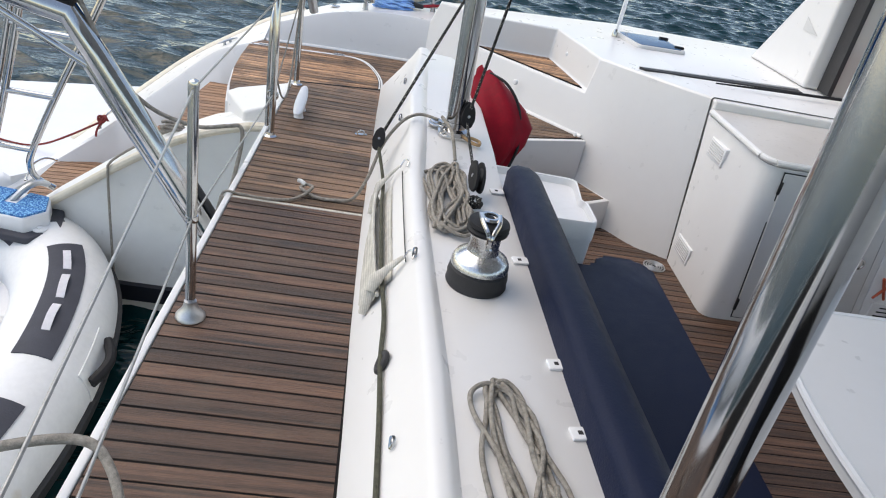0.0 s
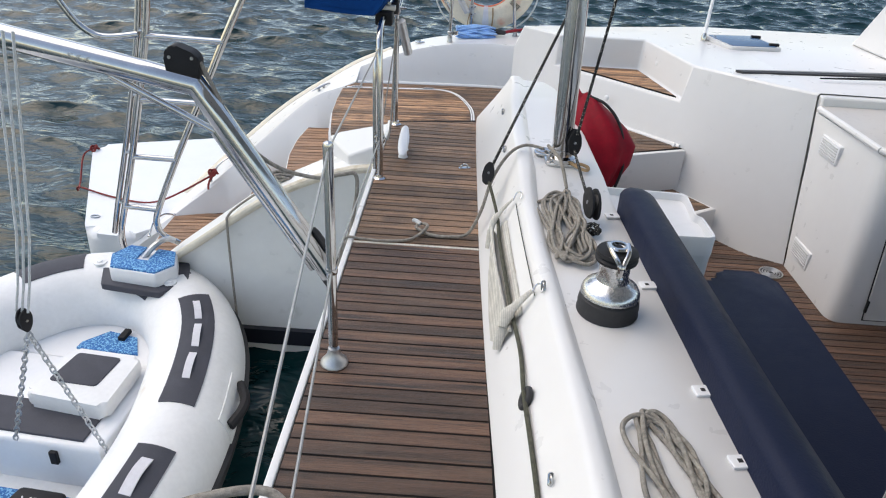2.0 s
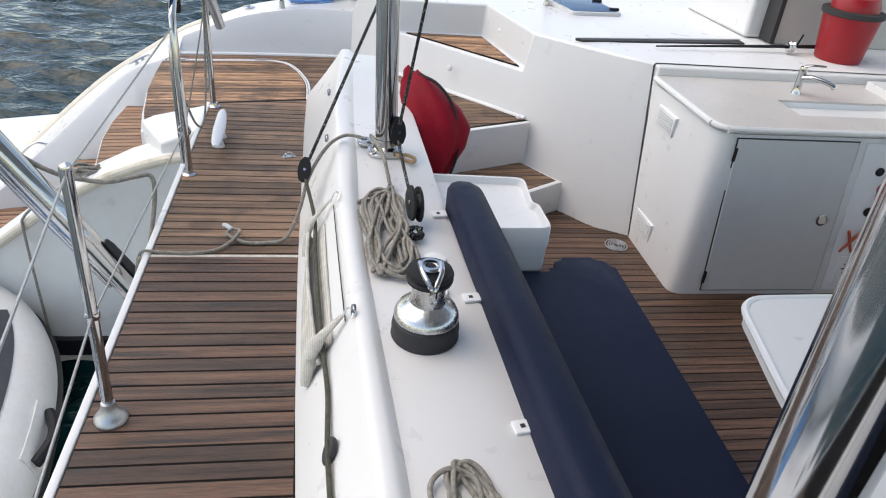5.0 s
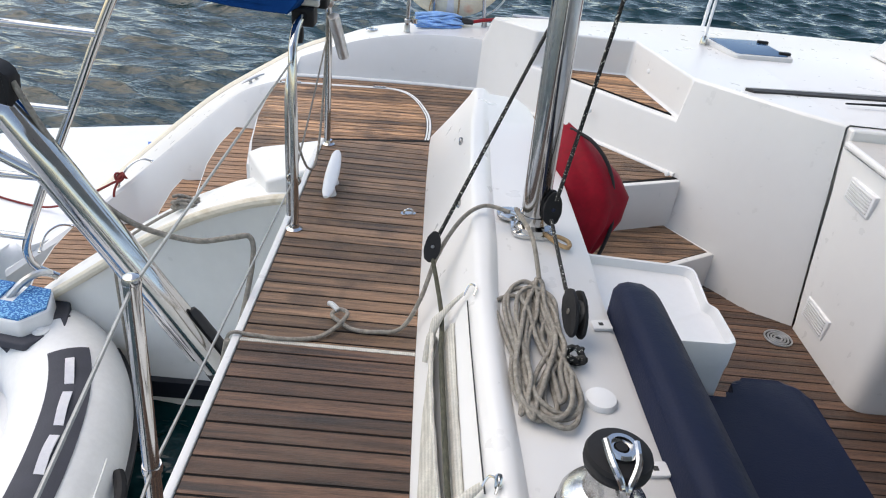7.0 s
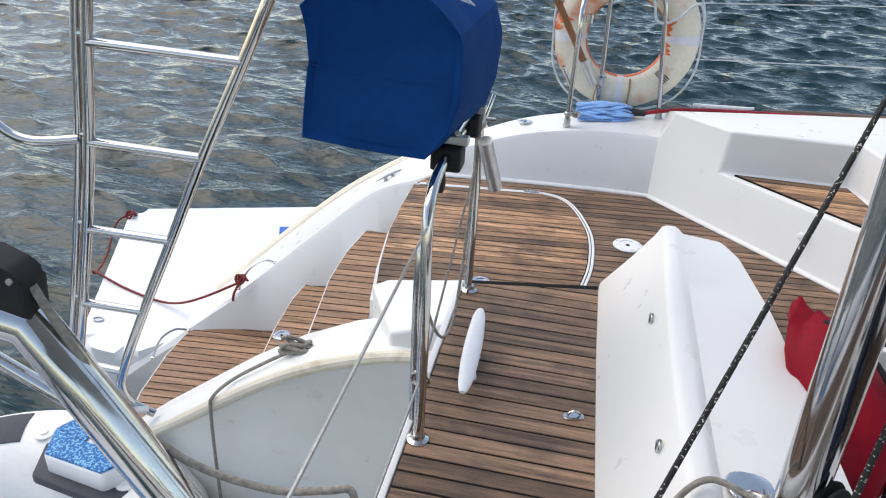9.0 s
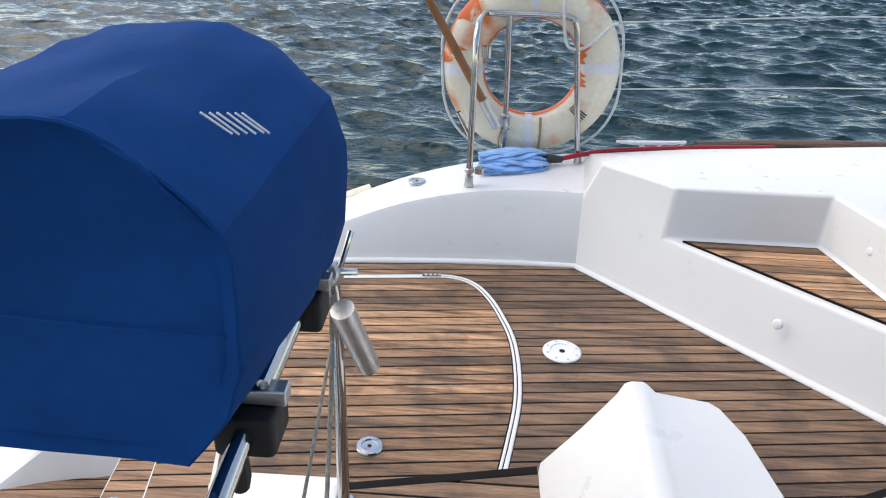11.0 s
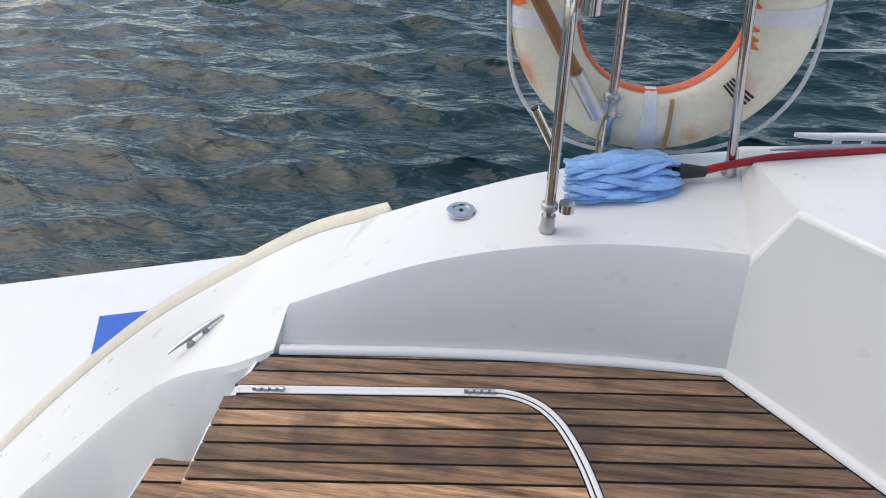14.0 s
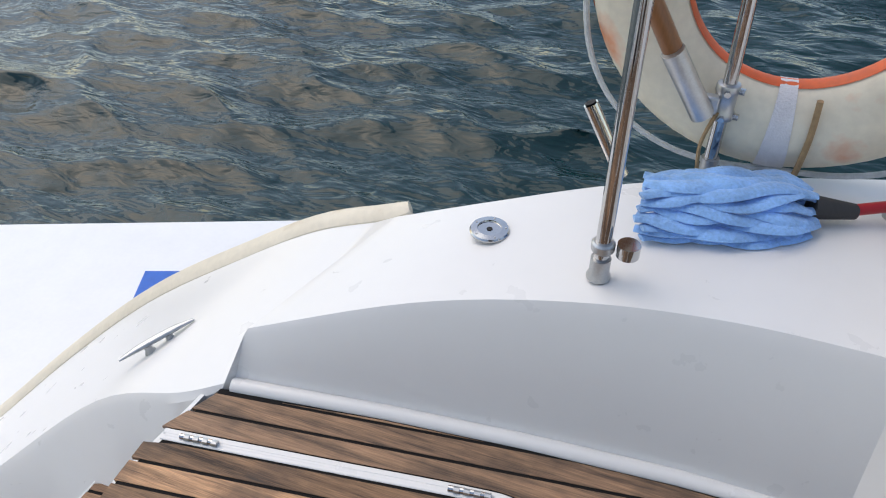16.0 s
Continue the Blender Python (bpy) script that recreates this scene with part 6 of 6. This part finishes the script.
def lifebuoy():
    c = Vector((0.045, 5.885, 0.46))
    R = 0.287
    t = thing("lifebuoy", "faded orange and cream lifebuoy with white straps", "lifebuoy", (0.045, 5.885, 0.09))
    def ring(a, b):
        """A point on the skin; a round the ring, b round the tube."""
        r = R + 0.086 * math.cos(b)
        return c + Vector((r * math.cos(a), 0.058 * math.sin(b), r * math.sin(a)))
    def band(a0, a1, b0, b1, n, k, grow):
        rows = []
        for i in range(n):
            a = a0 + (a1 - a0) * i / (n - 1)
            row = []
            for j in range(k):
                b = b0 + (b1 - b0) * j / (k - 1)
                p = ring(a, b)
                core = c + Vector((R * math.cos(a), 0, R * math.sin(a)))
                row.append(core + (p - core) * (1 + grow))
            rows.append(row)
        return rows
    bm = bmesh.new()
    vs = [[bm.verts.new(ring(i / 64 * math.tau, j / 20 * math.tau)) for j in range(20)] for i in range(64)]
    for i in range(64):
        for j in range(20):
            bm.faces.new((vs[i][j], vs[(i + 1) % 64][j], vs[(i + 1) % 64][(j + 1) % 20], vs[i][(j + 1) % 20]))
    part("ring", bm, BUOY, t, smooth=80)
    part("inner_rim", loft(band(0, math.tau, 2.85, 3.5, 65, 7, 0.02), caps=False), ORANGE, t, "orange inner rim")
    for a in (0.06, 1.6, 3.2, 4.74):
        part("strap", loft(band(a - 0.075, a + 0.075, 0, math.tau, 5, 21, 0.03), caps=False), WEB, t, "white webbing strap")
    for a0, a1, b0, b1 in ((0.1, 0.66, 3.2, 4.4), (-0.36, -0.02, 3.2, 4.3), (2.28, 2.62, 4.7, 6.3), (2.82, 3.13, 4.4, 6.4), (2.35, 2.9, 3.2, 3.75), (1.35, 1.85, 3.2, 3.9), (0.62, 1.42, 5.75, 6.5), (1.75, 3.5, 5.8, 6.5)):
        rows = []
        for i in range(23):
            u = i / 22
            a = a0 + (a1 - a0) * u
            d = (b1 - b0) * max(0.05, math.sin(math.pi * u) ** 0.35 * (0.72 + 0.28 * math.sin(u * 17 + a0 * 9) * math.sin(u * 7 + a1)))
            rows += band(a, a, b0, b0 + d, 2, 12, 0.022)[:1] if b0 < 4 else band(a, a, b1 - d, b1, 2, 12, 0.022)[:1]
        part("orange_patch", loft(rows, caps=False), ORANGE_WORN, t, "worn orange paint patch")
    for k in range(4):
        part("print_line", loft(band(-0.75 + k * 0.035, -0.728 + k * 0.035, 4.1, 5.0, 3, 10, 0.022), caps=False), RUBBER, t, "dark unreadable print")
    cord = []
    for i in range(49):
        a = i / 48 * math.tau
        sag = 0.012 + 0.038 * abs(math.sin(2 * (a - 0.06))) ** 1.5
        r = R + 0.075 + sag
        cord.append(c + Vector((r * math.cos(a), -0.02, r * math.sin(a))))
    part("grab_line", tube(cord[:-1], 0.006, closed=True, steps=2, sides=8), ROPE_WHITE, t, "white grab line")
    part("tie_cord", tube([(0.19, 5.8, 0.9), (0.15, 5.8, 0.75), (0.165, 5.79, 0.6), (0.2, 5.79, 0.56), (0.27, 5.8, 0.58), (0.36, 5.82, 0.66), (0.4, 5.83, 0.62)], 0.0065, sides=8), ROPE_WHITE, t, "white cord looped over the rail")
    part("tie_cord", tube([(0.1, 5.82, 0.26), (0.105, 5.825, 0.18), (0.1, 5.83, 0.09), (0.085, 5.82, 0.07)], 0.006, sides=6), ROPE_TAN, t, "tan cord tied round the lifebuoy")


def mop():
    t = thing("mop", "blue microfibre mop with a red handle lying on the deck", "mop", (0, 5.68, 0.09))
    rng = random.Random(5)
    part("core", slab(round_poly([(-0.11, 5.625), (0.1, 5.69), (0.08, 5.75), (-0.13, 5.685)], 0.02, 3), 0.08, 0.122, 0.012), MOP, t)
    bm = bmesh.new()
    for k in range(30):
        a = -0.35 + (math.pi + 0.7) * k / 29 + rng.uniform(-0.08, 0.08)
        w, h = 0.064 * rng.uniform(0.82, 1.08), 0.058 * rng.uniform(0.85, 1.05)
        u0, u1 = rng.uniform(-0.16, -0.12), rng.uniform(0.1, 0.14)
        pts = []
        for q in range(7):
            u = u0 + (u1 - u0) * q / 6
            squeeze = 1 - 0.3 * max(0, (u - 0.06) / 0.08) ** 2
            jog = 0.015 * math.sin(q * 1.3 + k * 2.3)
            pts.append((u, 5.69 + 0.3 * u + (w * math.cos(a) + jog) * squeeze, 0.088 + max(-0.002, h * math.sin(a) * squeeze + 0.007 * math.sin(q * 1.1 + k * 1.7))))
        tube(pts, [0.01, 0.019, 0.021, 0.02, 0.019, 0.009], bm, sides=8, steps=3, flat=0.4)
    part("mop_head", bm, MOP, t, "blue microfibre strands", smooth=70)["kind"] = "stuff"
    part("socket", tube([(0.125, 5.715, 0.115), (0.2, 5.74, 0.105)], (0.022, 0.014), steps=0, sides=14), RUBBER, t, "dark plastic socket")
    part("handle", tube([(0.19, 5.737, 0.107), (0.36, 5.79, 0.131), (0.6, 5.86, 0.133), (1.0, 5.98, 0.12), (1.2, 6.035, 0.111)], 0.0105, steps=2, sides=12), RED_GLOSS, t, "red handle")


pushpit()
lifebuoy()
mop()
deck_cleat = thing("deck_cleat", "small pale alloy cleat on the far side deck", "cleat", (0.64, 5.955, 0.095))
part("horn", tube([(0.46, 5.928, 0.136), (0.53, 5.938, 0.131), (0.62, 5.952, 0.13), (0.71, 5.964, 0.131), (0.78, 5.974, 0.136)], [0.006, 0.01, 0.011, 0.01, 0.006], sides=12), PLASTIC, deck_cleat)
for x in (0.58, 0.66):
    part("foot", lathe([(0.016, 0), (0.012, 0.01), (0.009, 0.04)], (x, 5.951 + 0.17 * (x - 0.615), 0.091), sides=12), PLASTIC, deck_cleat)
rope("guard_wire", [(0.36, 5.9, 0.375), (1.3, 5.97, 0.41), (2.6, 6.05, 0.44)], 0.0028, ROPE_WHITE, "thin lower guard wire beyond the side deck", steps=1, sides=6)
rope("guard_wire", [(0.33, 5.88, 0.655), (1.3, 5.96, 0.71), (2.6, 6.05, 0.74)], 0.0028, ROPE_WHITE, "thin upper guard wire beyond the side deck", steps=1, sides=6)
structure("trim_12", tube([(0.85, 6.05, 0.095), (1.4, 6.1, 0.115), (2.6, 6.15, 0.13)], 0.03, sides=10, flat=0.7), TEAK_DARK, "dark wooden toe rail", "trim")
w = thing("guard_post", "thin white guard post on the side deck", "post", (1.69, 5.92, 0.2))
part("post", tube([(1.68, 5.92, 0.15), (1.71, 5.95, 0.85)], 0.011, steps=0), PLASTIC, w)
w = thing("whip_aerial", "thin white whip aerial standing on the deck", "aerial", (1.47, 5.25, 0.24))
part("whip", tube([(1.47, 5.25, 0.23), (1.49, 5.25, 1.2)], (0.009, 0.005), steps=0), PLASTIC, w)
part("base", lathe([(0.02, 0), (0.018, 0.03), (0.01, 0.05)], (1.47, 5.25, 0.235), sides=14), STEEL, w)
hz = 0.262
hatch = thing("deck_hatch", "tinted blue deck hatch in a grey frame", "hatch", (1.68, 5.18, 0.24))
part("frame", slab(round_poly([(1.48, 5.33), (1.56, 4.98), (1.9, 5.02), (1.84, 5.38)], 0.04, 4), 0.236, hz, 0.008), GREYPANEL, hatch)
part("pane", slab(round_poly([(1.505, 5.31), (1.575, 5.005), (1.875, 5.04), (1.82, 5.35)], 0.03, 4), hz - 0.002, hz + 0.003, 0.002), GLASS, hatch, "blue tinted pane")
for x, y in ((1.86, 5.08), (1.82, 5.3)):
    part("catch", box(x - 0.03, x + 0.03, y - 0.012, y + 0.012, hz, hz + 0.016), BLACK, hatch, bevel=0.003)
trk = thing("deck_slot", "long dark grey recessed track in the deck", "track", (1.8, 4.42, 0.25))
part("bed", prism([(1.40, 4.375), (1.43, 4.34), (2.42, 4.46), (2.42, 4.52)], 0.236, 0.262), RUBBER, trk, "dark recessed bed")
part("edge", tube([(1.40, 4.38, 0.258), (2.42, 4.525, 0.263)], 0.007, steps=0, sides=6), GREYPANEL, trk)


# ---- teak strips, last ----
random.seed(7)
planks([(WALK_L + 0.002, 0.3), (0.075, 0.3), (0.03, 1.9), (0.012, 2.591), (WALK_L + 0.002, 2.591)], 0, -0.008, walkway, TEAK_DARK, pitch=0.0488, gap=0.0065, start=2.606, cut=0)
planks([(WALK_L + 0.002, 2.606), (0.012, 2.606), (0.0, 3.992), (WALK_L + 0.002, 3.906)], 0, -0.008, walkway, TEAK_DARK2, pitch=0.0496, gap=0.0065, start=3.458, cut=0)
hatch_edge = [(p.x, p.y) for p in seam_line(-0.013)]
frame_edge = [(p.x, p.y) for p in seam_line(0.017)]
planks([(-0.872, 5.07)] + hatch_edge[1:-1] + [(-0.11, 4.01), (-0.43, 3.95), (-0.765, 4.055), (-0.806, 4.25), (-0.85, 4.55), (-0.866, 4.8)], 7.2, DECK - 0.008, aft_deck, TEAK, pitch=0.0456, gap=0.0065, start=5.104, cut=0)
planks([(-0.81, 5.206), (-0.862, 5.108)] + frame_edge[1:-1] + [(-0.07, 4.02), (0.02, 4.03), (0.39, 3.99), (1.165, 4.315), (0.235, 5.293), (0.0, 5.29), (-0.25, 5.274), (-0.5, 5.25)], 6.8, DECK - 0.008, aft_deck, TEAK_DARK2, pitch=0.0468, gap=0.0065, start=5.218, cut=1.2)
for base, (z, poly) in zip(step_bases, TREADS):
    c = (sum(p[0] for p in poly) / len(poly), sum(p[1] for p in poly) / len(poly))
    planks([(c[0] + (x - c[0]) * 0.985, c[1] + (y - c[1]) * 0.96) for x, y in poly], 6.5, z - 0.008, base, TEAK_RED, gap=0.0075, start=0.02, cut=0)
planks([(0.585, 5.11), (1.04, 5.11), (1.148, 4.545)], 0, 0.046, niche, TEAK, start=0.01, cut=0)
planks([(1.31, 4.03), (1.165, 4.25), (0.42, 3.99), (0.42, 3.66), (0.8, 3.72)], 6.8, -0.418, stair, TEAK_DARK2, start=0.01, cut=0)
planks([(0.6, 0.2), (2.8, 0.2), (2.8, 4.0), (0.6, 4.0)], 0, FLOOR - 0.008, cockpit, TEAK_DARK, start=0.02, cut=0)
